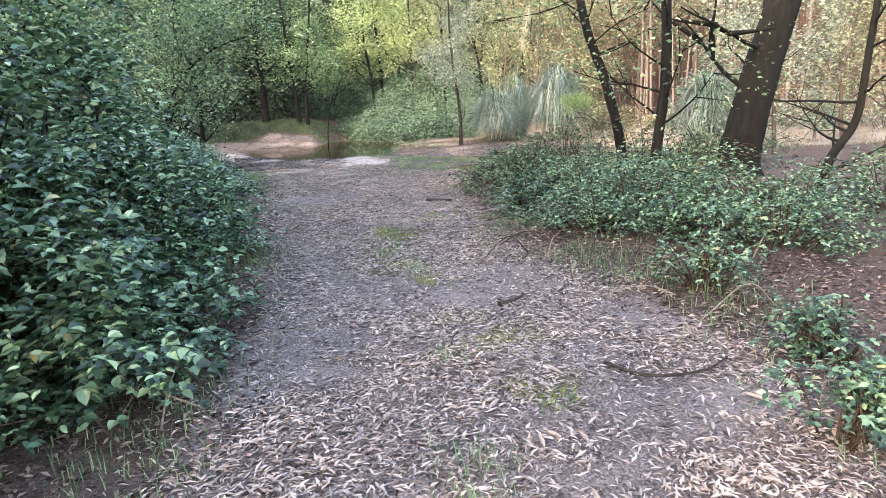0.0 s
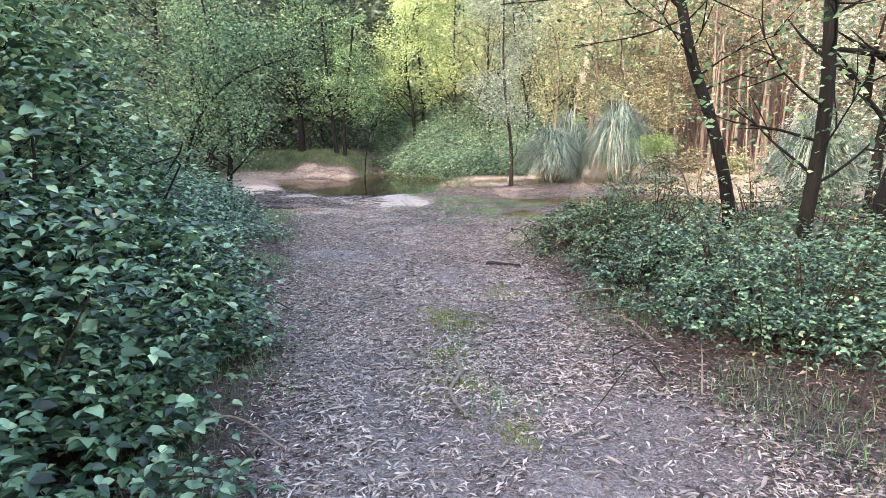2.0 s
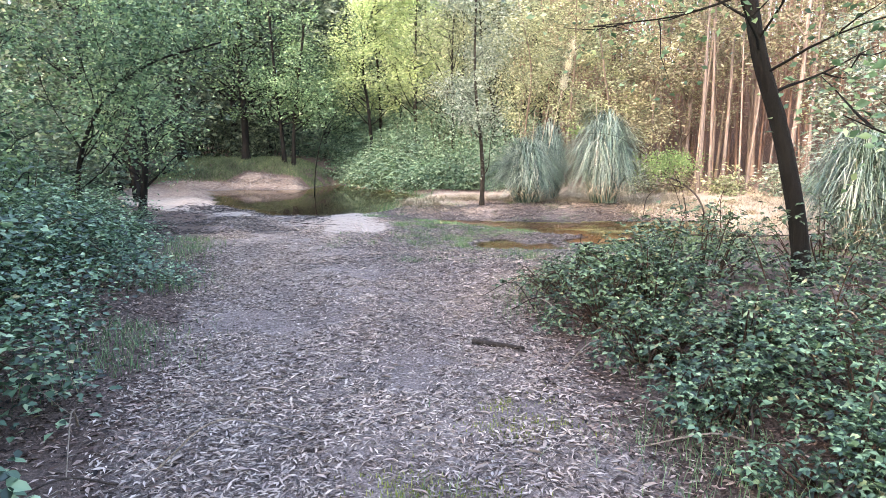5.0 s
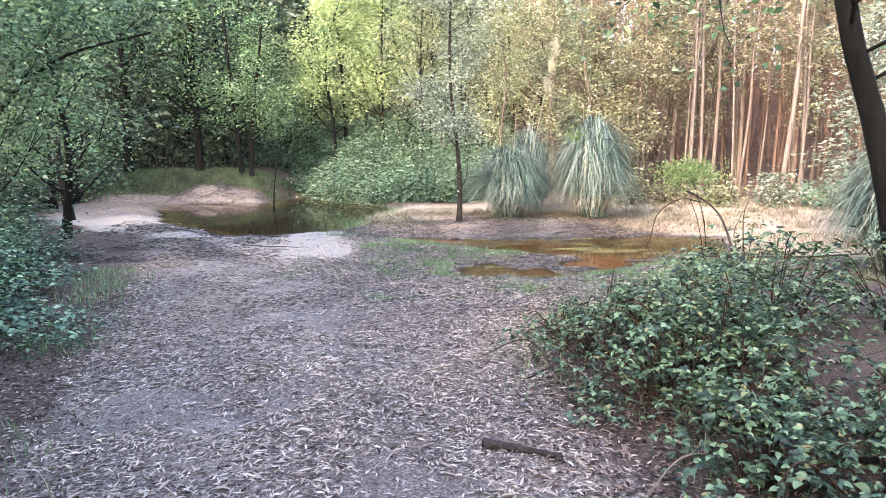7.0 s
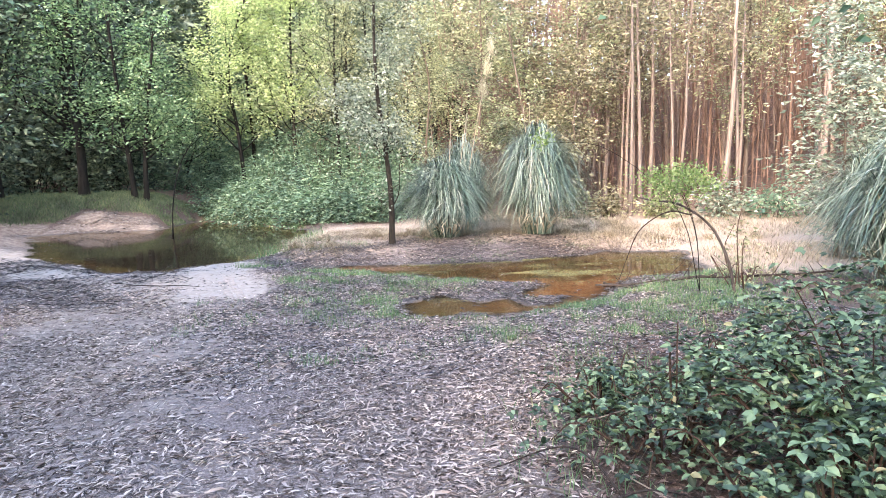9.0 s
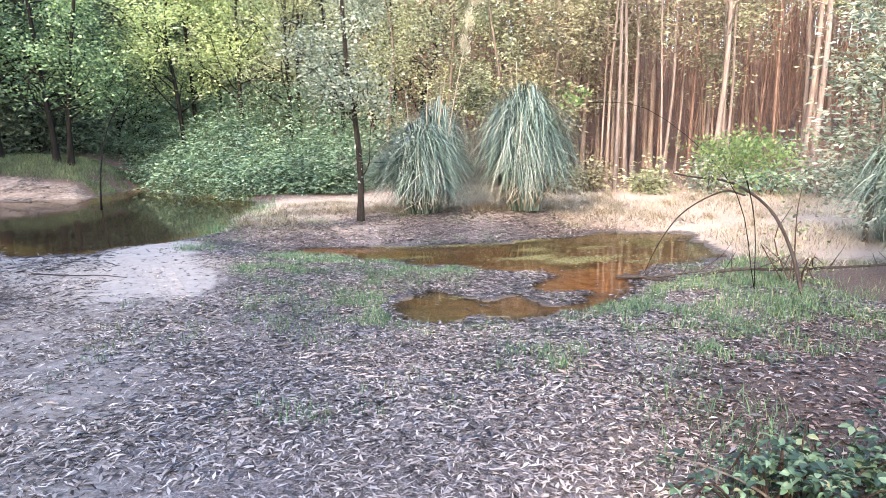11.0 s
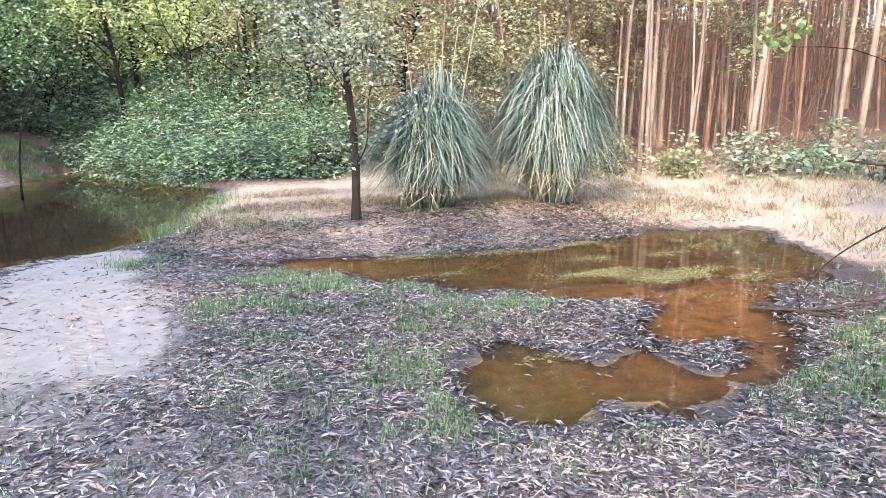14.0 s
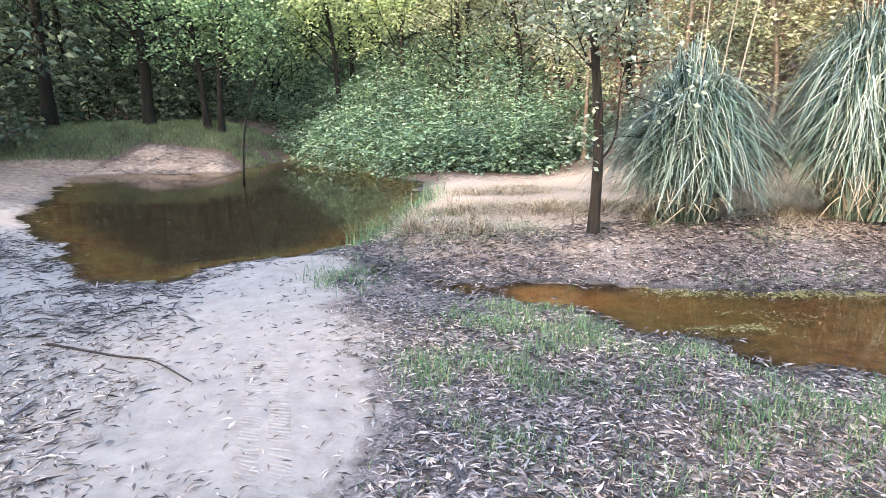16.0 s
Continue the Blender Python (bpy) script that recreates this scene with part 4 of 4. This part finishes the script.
# thin poles and leaves further up the slope
acc, lv, near_poles = Acc(), [], []
for k in range(1700):
    x, y = RNG.uniform(4.5, 45), 18 + 40 * RNG.random() ** 1.4
    if y < 25 + (14 - x) * 0.45:
        continue
    z = float(land(x, y))
    h, a = RNG.uniform(3, 12), RNG.normal() * 0.55
    one = acc
    if y < 27.5 + (14 - x) * 0.3 and len(near_poles) < 260:
        one = Acc()
        near_poles.append(one)
    tube(one, [(x, y, z - 0.2), (x + a * .4, y, z + h * .5), (x + a, y, z + h)], np.array((1, .8, .4)) * RNG.uniform(0.015, 0.05), 5)
    if h > 7:
        lv.append((x + a, y, z + h * RNG.uniform(0.7, 1)))
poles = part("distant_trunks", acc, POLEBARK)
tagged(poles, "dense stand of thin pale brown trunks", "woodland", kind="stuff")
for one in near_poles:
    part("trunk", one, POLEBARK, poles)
acc = Acc()
cloud(acc, np.array(lv), 24, (0.6, 0.6, 0.4), 0.2, 0.3, 0.35)
tagged(part("distant_foliage", acc, EUCLEAF), "pale olive eucalyptus foliage on the slope", "woodland", kind="stuff")
# dead brown twigs that hang between the trunks
acc = Acc()
for k in range(15000):
    x, y = RNG.uniform(5, 32), 19 + 21 * RNG.random() ** 1.2
    if y < 25 + (14 - x) * 0.35:
        continue
    z = float(land(x, y)) + RNG.uniform(0.2, 6)
    w = RNG.normal(size=3) * ((1, 1, 0.9) if k % 3 == 0 else (0.2, 0.2, 1.2))
    limb(acc, (x, y, z), w, RNG.uniform(0.6, 1.8), RNG.uniform(0.006, 0.015), 0.5, 4, 0.0, 3)
tagged(part("dead_brush", acc, bark_mat("dead_twig", (0.1, 0.06, 0.045), (0.32, 0.21, 0.165), (0.22, 0.14, 0.11), 20)), "tangled dead brown twigs between eucalyptus trunks", "brushwood", kind="stuff")
# far woods that close the view
acc = Acc()
c = np.stack([pick(4600, -46, 12), pick(4600, 50, 66), pick(4600, 0, 17)], -1)
cloud(acc, c, 11, (1.2, 1.2, 1.0), 0.85, 0.4, 0.6)
tagged(part("far_woods", acc, HAZE), "dim dark green woods in the distance", "woodland", kind="stuff")
acc = Acc()
c = np.stack([pick(2000, 3, 52), pick(2000, 54, 66), pick(2000, 6, 24)], -1)
cloud(acc, c, 9, (1.2, 1.2, 1.0), 0.6, 0.4, 0.55)
tagged(part("far_woods", acc, OLIVE), "dim olive woods above the slope", "woodland", kind="stuff")
# dark leafy trees behind the pond and, added out of view, round the place
far = []
for k in range(4):
    h = 10 + 1.5 * k
    far.append(tree("woodland_tree", -14 - 3 * k, 40 + 2 * k, [(0, 0, 0), (0.1, 0, h * .3), (-0.2, 0, h * .6), (0.2, 0, h)], 0.2, 0.06, "dark leafy woodland tree", BARK, SHADELEAF, "woodland trees round the clearing",
                    branches=26, blen=(2.2, 3.8), bfrom=0.14, per=15, spread=0.5, size=0.27, twigs=1, sides=6))
# unseen trees left of and behind the start are added to shade the path
for k, (x, y) in enumerate([(-9.5, 45), (-10, 42.5), (-11, 39.5), (-12.5, 36), (-13, 32), (6, 49), (-6, 49), (-10, 47), (-15, 45), (7, 52), (-16, 34), (-20, 20), (-21, 15), (-11.5, 15), (-10.5, 10), (-9.5, 6), (-8.5, 2), (-8, -2), (-6, -5), (-10, -6),
                            (-3, -8), (2, -10), (8, -6), (12, 4), (-15, 8), (0, 52), (-18, 40), (-20, 28), (-5, -12), (-12, -12), (-8, 56), (-3, 58), (4, 58), (-14, 54), (-20, 48), (9, 60)]):
    copy_thing(far[k % 4], pose(x, y, float(land(x, y)), 0, 0, RNG.uniform(0, 360)))


# ---- ground cover ----
def scatter(n, x0, x1, y0, y1, keep):
    x, y = pick(n, x0, x1), pick(n, y0, y1)
    ok = RNG.random(n) < keep(x, y)
    x, y = x[ok], y[ok]
    return np.stack([x, y, land(x, y)], -1)


def litter(name, p, size, ratio, mat, label):
    acc = Acc()
    n = len(p)
    p = np.stack([p[:, 0], p[:, 1], np.maximum(p[:, 2], 0.0) + pick(n, 0.002, 0.018)], -1)
    az = pick(n, 0, 2 * np.pi)
    d = np.stack([np.cos(az), np.sin(az), RNG.normal(size=n) * 0.18], -1)
    L = size * pick(n, 0.5, 1.3)
    leaves(acc, p, d, rand_dirs(n, 2.2), L, L * ratio * pick(n, 0.7, 1.3))
    return tagged(part(name, acc, mat), label, "leaf litter", kind="stuff")


def patchy(x, y):
    return step(0.25, 0.6, 0.6 * vnoise(x, y, 1.4, 12) + 0.4 * vnoise(x, y, 4, 13))


dry = scatter(720000, -6.2, 3.6, -1, 19.5, lambda x, y: step(-0.5, 0.2, path_in(x, y)) * (0.16 + 0.84 * patchy(x, y)) * (wet(x, y) > 0.05) * np.interp(y, [0, 8, 12, 18, 19.5], [1, 0.9, 0.75, 0.6, 0.4]) * (1 - step(0.2, -0.4, signed(x, y, SAND)) * np.where(x < -2.7, 0.55, 0.95)))
litter("leaf_litter", dry, 0.058, 0.2, LITTER, "dry curled grey-brown eucalyptus leaves covering the path")
wetp = scatter(190000, -4.5, 4.6, 12.5, 22, lambda x, y: step(-0.16, 0.02, wet(x, y)) * step(12.5, 14.5, y) * np.maximum(step(-2.6, -1.2, x), step(16.5, 17.5, y)) * (0.25 + 0.75 * patchy(x + 5, y)) * (1 - step(0.35, -0.1, signed(x, y, SAND)) * 0.97))
litter("wet_leaf_litter", wetp, 0.068, 0.2, WETLITTER, "wet dark eucalyptus leaves along the puddle edge")
red = scatter(230000, -5.5, 6, 0, 14.5, lambda x, y: step(0.35, -0.15, path_in(x, y)) * step(-2.6, -1.2, path_in(x, y)) * (0.25 + 0.75 * patchy(x, y + 9)))
litter("red_leaf_litter", red, 0.05, 0.34, REDLITTER, "red-brown dead leaves along the path edge")


isl = scatter(26000, -2.5, 7, 20.3, 24, lambda x, y: step(0.05, 0.2, wet(x, y)) * (0.3 + 0.7 * patchy(x + 2, y)) * step(-2.2, -1.2, x))
litter("islet_leaf_litter", isl, 0.075, 0.22, LITTER, "pale dead leaves and straw on the islet")
debris = scatter(26000, -7.5, -2.7, 16.5, 23.5, lambda x, y: (0.15 + step(0.45, 0.7, vnoise(x * 0.5, y, 1.6, 33))) * (wet(x, y) > 0.03) * step(-2.8, -3.6, x - 0.25 * (y - 20)) * 0.6 + 0.8 * np.exp(-((x + 3.45) / 0.5) ** 2 - ((y - 19.3) / 0.45) ** 2) + 0.35 * np.exp(-((x + 3.3) / 0.6) ** 2 - ((y - 17.6) / 0.8) ** 2))
bar = scatter(9000, -10.5, -4.8, 31.4, 34.5, lambda x, y: step(0.3, -0.1, signed(x, y, BAR)) * step(0.35, 0.7, vnoise(x, y * 2, 1.4, 35)) * (wet(x, y) > 0.03))
debris = np.concatenate([debris, bar])
litter("bark_debris", debris, 0.14, 0.08, WETLITTER, "dark strips of bark washed up on pale sand")


def sward(name, p, h, w, mat, label, segs=3, lean=0.8):
    acc = Acc()
    n = len(p)
    hh = h * pick(n, 0.5, 1.3)
    blades(acc, p, hh, hh * pick(n, 0.2, 1.2) * lean, w, segs)
    return tagged(part(name, acc, mat), label, "grass", kind="stuff")


PATCHES = [(-0.45, 18.8, 0.5), (0.41, 18.5, 0.45), (0.15, 17.0, 0.45), (0.05, 16.6, 0.35), (-1.28, 18.1, 0.3), (2.25, 15.5, 0.45), (2.0, 14.8, 0.5), (-0.3, 19.6, 0.45), (0.3, 18.9, 0.45), (-0.6, 18.9, 0.35), (0.25, 17.2, 0.5), (0.5, 17.7, 0.4), (2.3, 15.1, 0.5), (2.7, 14.6, 0.6), (2.2, 14.0, 0.5), (3.4, 14.6, 0.6), (3.2, 15.6, 0.6), (3.0, 16.0, 0.35), (4.2, 15.4, 0.6),
           (0.9, 14.2, 0.3), (-1.75, 21.1, 0.3), (1.2, 17.6, 0.35), (-0.6, 18.1, 0.4), (-0.9, 17.3, 0.3), (0.2, 16.6, 0.35), (0.0, 15.9, 0.3), (-1.3, 23.0, 0.5), (4.5, 16.4, 0.5), (1.8, 13.2, 0.5)]


def patches(x, y):
    g = np.zeros_like(x)
    for px, py, r in PATCHES:
        g = np.maximum(g, np.exp(-((x - px) ** 2 + (y - py) ** 2) / (r * r)))
    return g * step(0.2, 0.65, vnoise(x, y, 4.5, 22))


tuft = lambda x, y: patches(x, y) + 0.35 * step(0.42, 0.85, vnoise(x, y, 1.1, 21)) * step(0.35, 0.75, vnoise(x, y, 4.5, 22)) * 0.8
sward("grass", scatter(230000, -2.3, 6.5, 13.5, 24, lambda x, y: tuft(x, y) * step(0.02, 0.1, wet(x, y)) * step(-0.1, 0.3, signed(x, y, SAND))), 0.085, 0.006, GRASS, "patchy short green grass by the puddle")
sward("pond_edge_grass", scatter(3500, -2.6, -1.3, 19.6, 21.4, lambda x, y: np.exp(-((x + 1.93) / 0.22) ** 2 - ((y - 20.4) / 0.45) ** 2) * step(0.3, 0.6, vnoise(x, y, 5, 71))), 0.1, 0.006, GRASS, "small tuft of green grass between sand and pond")
sward("verge_grass", scatter(110000, -6, 6, 2, 16, lambda x, y: np.maximum(np.exp(-((path_in(x, y) + 0.45) / 0.4) ** 2) * step(0.35, 0.65, vnoise(x, y, 0.9, 23)), 0.9 * np.exp(-((path_in(x, y) - 1.25) / 0.22) ** 2) * step(0.62, 0.8, vnoise(x, y, 1.7, 29)) * step(9, 7, y))), 0.12, 0.006, GRASS, "tufts of grass along the path verge")
sward("bank_grass", scatter(95000, -13, 0, 32.5, 38, lambda x, y: step(32.9, 33.6, y) * step(0.02, 0.12, wet(x, y)) * step(0.0, 0.25, signed(x, y, BAR)) * 0.95), 0.16, 0.012, BANKGRASS, "short dull green grass on the bank behind the pond")
sward("straw_grass", scatter(60000, -2.2, 7, 20.6, 27, lambda x, y: step(0.2, 0.6, wet(x, y)) * step(-2.0, -0.8, x) * step(0.35, 0.65, vnoise(x, y, 1.3, 24)) * step(20.8, 22.6, y + 0.3 * vnoise(x, y, 2, 31))), 0.14, 0.007, STRAW, "dry flattened straw-coloured grass on the islet", 2, 3.2)
sward("dry_grass", scatter(42000, 4.5, 16, 16, 27, lambda x, y: step(0.1, 0.4, wet(x, y)) * step(0.2, 0.6, vnoise(x, y, 0.9, 25))), 0.16, 0.01, STRAW, "dry pale grass at the foot of the slope", 2, 2.0)


# ---- sticks and fallen branches ----
def stick(name, pts, r, mat, label, category="branch", twigs=0, sides=7):
    pts = np.array([(x, y, max(float(land(x, y)), 0.0) + h) for x, y, h in pts])
    o = pts[0].copy()
    t = thing(name, *o, label, category)
    acc = Acc()
    line = smooth_line(pts - o, 6 * len(pts))
    tube(acc, line, np.linspace(r, r * 0.45, len(line)), sides, 0.06)
    part("wood", acc, mat, t)
    for k in range(twigs):
        acc = Acc()
        i = RNG.integers(len(line) // 4, len(line))
        limb(acc, line[i], RNG.normal(size=3) * (1, 1, 0.6) + (0, 0, 0.8), RNG.uniform(0.2, 0.6), r * 0.3, 0.35, 5)
        part("twig", acc, mat, t)
    return t


stick("curved_stick", [(0.9, 3.42, 0.02), (1.05, 3.24, 0.02), (1.25, 3.2, 0.025), (1.45, 3.27, 0.02), (1.6, 3.4, 0.02)], 0.012, STICK, "dark curved stick lying on the leafy path")
stick("stick", [(-0.22, 10.12, 0.025), (0.18, 9.9, 0.025)], 0.03, STICK, "short dark broken stick on the path")
stick("stick", [(0.4, 4.55, 0.02), (0.52, 4.65, 0.025), (0.62, 4.8, 0.02)], 0.02, STICK, "short weathered stick on the path")
stick("stick", [(-0.55, 6.7, 0.02), (-0.5, 6.4, 0.02), (-0.56, 6.0, 0.03), (-0.45, 5.6, 0.02)], 0.02, PALESTICK, "gnarled root-like stick on mossy ground")
stick("fallen_branch", [(3.25, 16.95, 0.02), (3.45, 16.35, 0.02), (4.0, 16.0, 0.07), (4.55, 15.78, 0.12), (5.6, 15.4, 0.2), (7.0, 15.0, 0.3)], 0.024, STICK, "dead fallen branch reaching over the puddle", twigs=14)
stick("fallen_branch", [(3.1, 16.9, 0.02), (3.4, 16.55, 0.04), (3.8, 16.3, 0.05)], 0.02, STICK, "short dead branch at the puddle's edge", twigs=6)
sap = stick("bent_sapling", [(3.95, 15.0, -0.03), (3.98, 15.2, 0.4), (3.88, 15.42, 0.82), (3.62, 15.66, 1.06), (3.5, 16.1, 1.14), (3.55, 16.5, 1.2)], 0.02, STICK, "bent bare sapling leaning over the puddle", "sapling", twigs=3)
acc = Acc()
pts = smooth_line(np.array([(3.72, 15.58, 1.08), (3.36, 15.5, 1.13), (3.2, 15.85, 0.9), (3.33, 16.4, 0.5), (3.33, 16.65, 0.12)]) - np.array(sap.location), 18)
tube(acc, pts, np.linspace(0.011, 0.004, 18), 5)
part("drooping_branch", acc, STICK, sap)
bush("leafy_sprig", 4.45, 15.6, 0.3, 0.3, 0.95, 26, 9, 0.05, OLIVE, "thin leafy sprig beside the fallen branch", "bush", "", 0.08, False, 8, None, 0.6, 0.5, 0.3)
stick("stick", [(-3.6, 18.78, 0.015), (-3.1, 18.58, 0.02), (-2.8, 18.43, 0.015), (-2.45, 18.05, 0.015)], 0.009, STICK, "long dark stick lying on pale sand")

# dead canes and twigs along the right verge
protos_c = []
for k in range(4):
    a = k * 0.8
    protos_c.append(stick("dead_cane", [(1.6 + 0.5 * k, 7.2 + k, 0.03), (1.6 + 0.5 * k + 0.3 * math.cos(a), 7.2 + k + 0.3 * math.sin(a), 0.1 + 0.05 * k), (1.6 + 0.5 * k + 0.75 * math.cos(a), 7.2 + k + 0.75 * math.sin(a), 0.04)], 0.007, STICK if k % 2 else PALESTICK, "dead bramble cane over brown leaves", twigs=2, sides=5))
for k in range(30):
    y = RNG.uniform(4, 12.5)
    x = float(np.interp(y, *PATH_R)) + RNG.uniform(-0.1, 1.4)
    copy_thing(protos_c[k % 4], pose(x, y, float(land(x, y)) + 0.03, 0, 0, RNG.uniform(0, 360)))
for k in range(16):
    y = RNG.uniform(1.6, 10)
    x = float(np.interp(y, *PATH_L)) - RNG.uniform(-0.15, 0.5)
    copy_thing(protos_c[k % 4], pose(x, y, float(land(x, y)) + 0.03, 0, 0, RNG.uniform(0, 360)))

# single large leaves on the brambles nearest to the path
acc = Acc()
leaves(acc, np.zeros((1, 3)), np.array([(1.0, 0, 0)]), np.array([(0, 0, 1.0)]), 0.085, 0.06, True)
big_leaf = acc.mesh("leaf", BRAMBLE)
near = [o for o in scene.objects if o.name.startswith("bramble_bush") and 2.5 < o.location.y < 7 and -3.3 < o.location.x < -1.5]
for o in near[:3]:
    for k in range(60):
        a, e = RNG.uniform(-1.5, 1.2), RNG.uniform(0.15, 1.2)
        ob = part("leaf", big_leaf, None, o)
        ob.matrix_local = pose(0.95 * math.cos(a) * math.cos(e), 0.95 * math.sin(a) * math.cos(e), 0.12 + 1.0 * math.sin(e) * (0.65 if o.location.y < 2.5 else 1.1), RNG.uniform(-25, 25), RNG.uniform(-5, 30), RNG.uniform(0, 360))
# single dry leaves on the litter
acc = Acc()
leaves(acc, np.zeros((1, 3)), np.array([(1.0, 0, 0.1)]), np.array([(0, 0, 1.0)]), 0.11, 0.024, True)
dry_leaf = acc.mesh("dry_leaf", LITTER)
bed_ = bpy.data.objects["leaf_litter"]
for k in range(220):
    y = RNG.uniform(1.2, 16.5)
    x = RNG.uniform(float(np.interp(y, *PATH_L)) + 0.2, min(float(np.interp(y, *PATH_R)), 2.0) - 0.1)
    if float(wet(x, y)) > 0.1:
        part("dry_leaf", dry_leaf, None, bed_).matrix_local = pose(x, y, float(land(x, y)) + 0.018, RNG.uniform(-30, 30), RNG.uniform(-8, 8), RNG.uniform(0, 360))

# leaves and algae afloat near the shores
x, y = pick(9000, -9, 6.5), pick(9000, 15.3, 31)
d = wet(x, y)
ok = (d < -0.02) & (RNG.random(9000) < np.exp(d / 0.5) * 0.5)
n = int(ok.sum())
acc = Acc()
az = pick(n, 0, 2 * np.pi)
leaves(acc, np.stack([x[ok], y[ok], np.full(n, 0.005)], -1), np.stack([np.cos(az), np.sin(az), 0 * az], -1), np.tile((0, 0, 1.0), (n, 1)), pick(n, 0.05, 0.11), pick(n, 0.012, 0.022))
tagged(part("floating_leaf_litter", acc, WETLITTER), "dead leaves floating on brown water", "leaf litter", kind="stuff")
m_sand, nt, p = material("damp_sand")
nt.links.new(ramp(nt, noise_tex(nt, 9, 5), [(0.3, (0.3, 0.272, 0.255)), (0.7, (0.42, 0.385, 0.362))]), p.inputs["Base Color"])
p.inputs["Roughness"].default_value = 0.85
acc = Acc()
for k in range(60):
    y = 16.7 + k * 0.032
    x0 = -1.78 - (y - 16.7) * 0.2
    for side, dx in ((1, -0.07), (-1, 0.07)):
        pts = np.array([(x0 + dx * 1.7, y + 0.02 * side, 0), (x0 + dx, y, 0), (x0 + dx * 0.3, y - 0.012 * side, 0)]) + RNG.normal(size=(3, 3)) * (0.006, 0.003, 0)
        pts[:, 2] = land(pts[:, 0], pts[:, 1]) + 0.002
        if RNG.random() < 0.8:
            tube(acc, pts, np.array((0.004, 0.0055, 0.0035)), 5)
tagged(part("tyre_print", acc, m_sand), "tyre tread ridges pressed into damp sand", "tyre print", kind="stuff")

sward("shore_grass", scatter(20000, -6.5, 0.6, 22, 35.5, lambda x, y: np.exp(-((wet(x, y) - 0.12) / 0.22) ** 2) * step(-7.5, -5.5, x + (33 - y) * 0.55) * step(-4.2, -3.2, x) * step(0.25, 0.6, vnoise(x, y, 1.2, 41))), 0.3, 0.009, GRASS, "pale green grass along the far pond edge", 3, 0.9)
z = float(land(1.6, 22.0))
tuft_ = thing("straw_tuft", 1.6, 22.0, z, "tangled tuft of dry straw-coloured grass", "grass tuft", "straw tufts")
acc = Acc()
blades(acc, RNG.normal(size=(150, 3)) * (0.07, 0.07, 0), pick(150, 0.12, 0.34), pick(150, 0.1, 0.4), 0.009, 4, 0.8)
part("blade_clump", acc, STRAW, tuft_)
for k in range(46):
    x, y = (RNG.uniform(-1.2, 6.0), RNG.uniform(21.4, 24.2)) if k < 30 else (RNG.uniform(5, 11), RNG.uniform(18, 24))
    if float(wet(x, y)) > 0.25:
        copy_thing(tuft_, pose(x, y, float(land(x, y)) - 0.02, 0, 0, RNG.uniform(0, 360)))

# moss and short green on the path's crown
moss_at = [(-0.6, 6.75, 0.3), (-0.5, 6.2, 0.25), (0.1, 4.3, 0.14), (-0.55, 7.6, 0.3), (0.5, 3.1, 0.16), (0.35, 3.9, 0.2), (0.0, 8.6, 0.25), (-0.1, 5.4, 0.2)]


def mossy(x, y):
    g = np.zeros_like(x)
    for px, py, r in moss_at:
        g = np.maximum(g, np.exp(-((x - px) ** 2 + (y - py) ** 2) / (r * r)))
    return g * step(0.2, 0.6, vnoise(x, y, 6, 51))


MOSS = leaf_mat("moss", [(0, (0.14, 0.17, 0.04)), (0.5, (0.24, 0.28, 0.07)), (1, (0.38, 0.38, 0.14))], 0.8, 0.2, 0.2)
sward("moss", scatter(90000, -1.2, 1.0, 2.6, 9.2, lambda x, y: mossy(x, y)), 0.028, 0.007, MOSS, "yellow-green moss patches on the path", 2, 0.8)

# yellow-green algae afloat on the puddle
ALGAE = leaf_mat("algae", [(0, (0.11, 0.1, 0.04)), (0.5, (0.24, 0.22, 0.09)), (1, (0.4, 0.36, 0.17))], 0.6, 0.1, 0.4)
x, y = pick(200000, 0.2, 5.8), pick(200000, 16.2, 20.6)
g = np.zeros_like(x)
for px, py, rx, ry in [(1.9, 20.0, 0.8, 0.16), (2.9, 19.95, 0.9, 0.16), (0.9, 17.0, 0.5, 0.3), (3.6, 17.9, 0.5, 0.4), (3.4, 18.9, 0.5, 0.25), (2.6, 18.5, 0.4, 0.3), (4.1, 19.3, 0.5, 0.2), (3.2, 18.0, 0.35, 0.3), (1.3, 19.2, 0.4, 0.15)]:
    g = np.maximum(g, np.exp(-((x - px) / rx) ** 2 - ((y - py) / ry) ** 2))
ok = (wet(x, y) < -0.03) & (RNG.random(200000) < 0.9 * g * step(0.3, 0.65, vnoise(x * 0.5, y, 4, 61)))
n = int(ok.sum())
acc = Acc()
az = pick(n, 0, 2 * np.pi)
leaves(acc, np.stack([x[ok], y[ok], pick(n, 0.003, 0.006)], -1), np.stack([np.cos(az), np.sin(az), 0 * az], -1), np.tile((0, 0, 1.0), (n, 1)), pick(n, 0.02, 0.05), pick(n, 0.008, 0.02))
tagged(part("algae_mat", acc, ALGAE), "yellow-green algae floating on the puddle", "algae", kind="stuff")
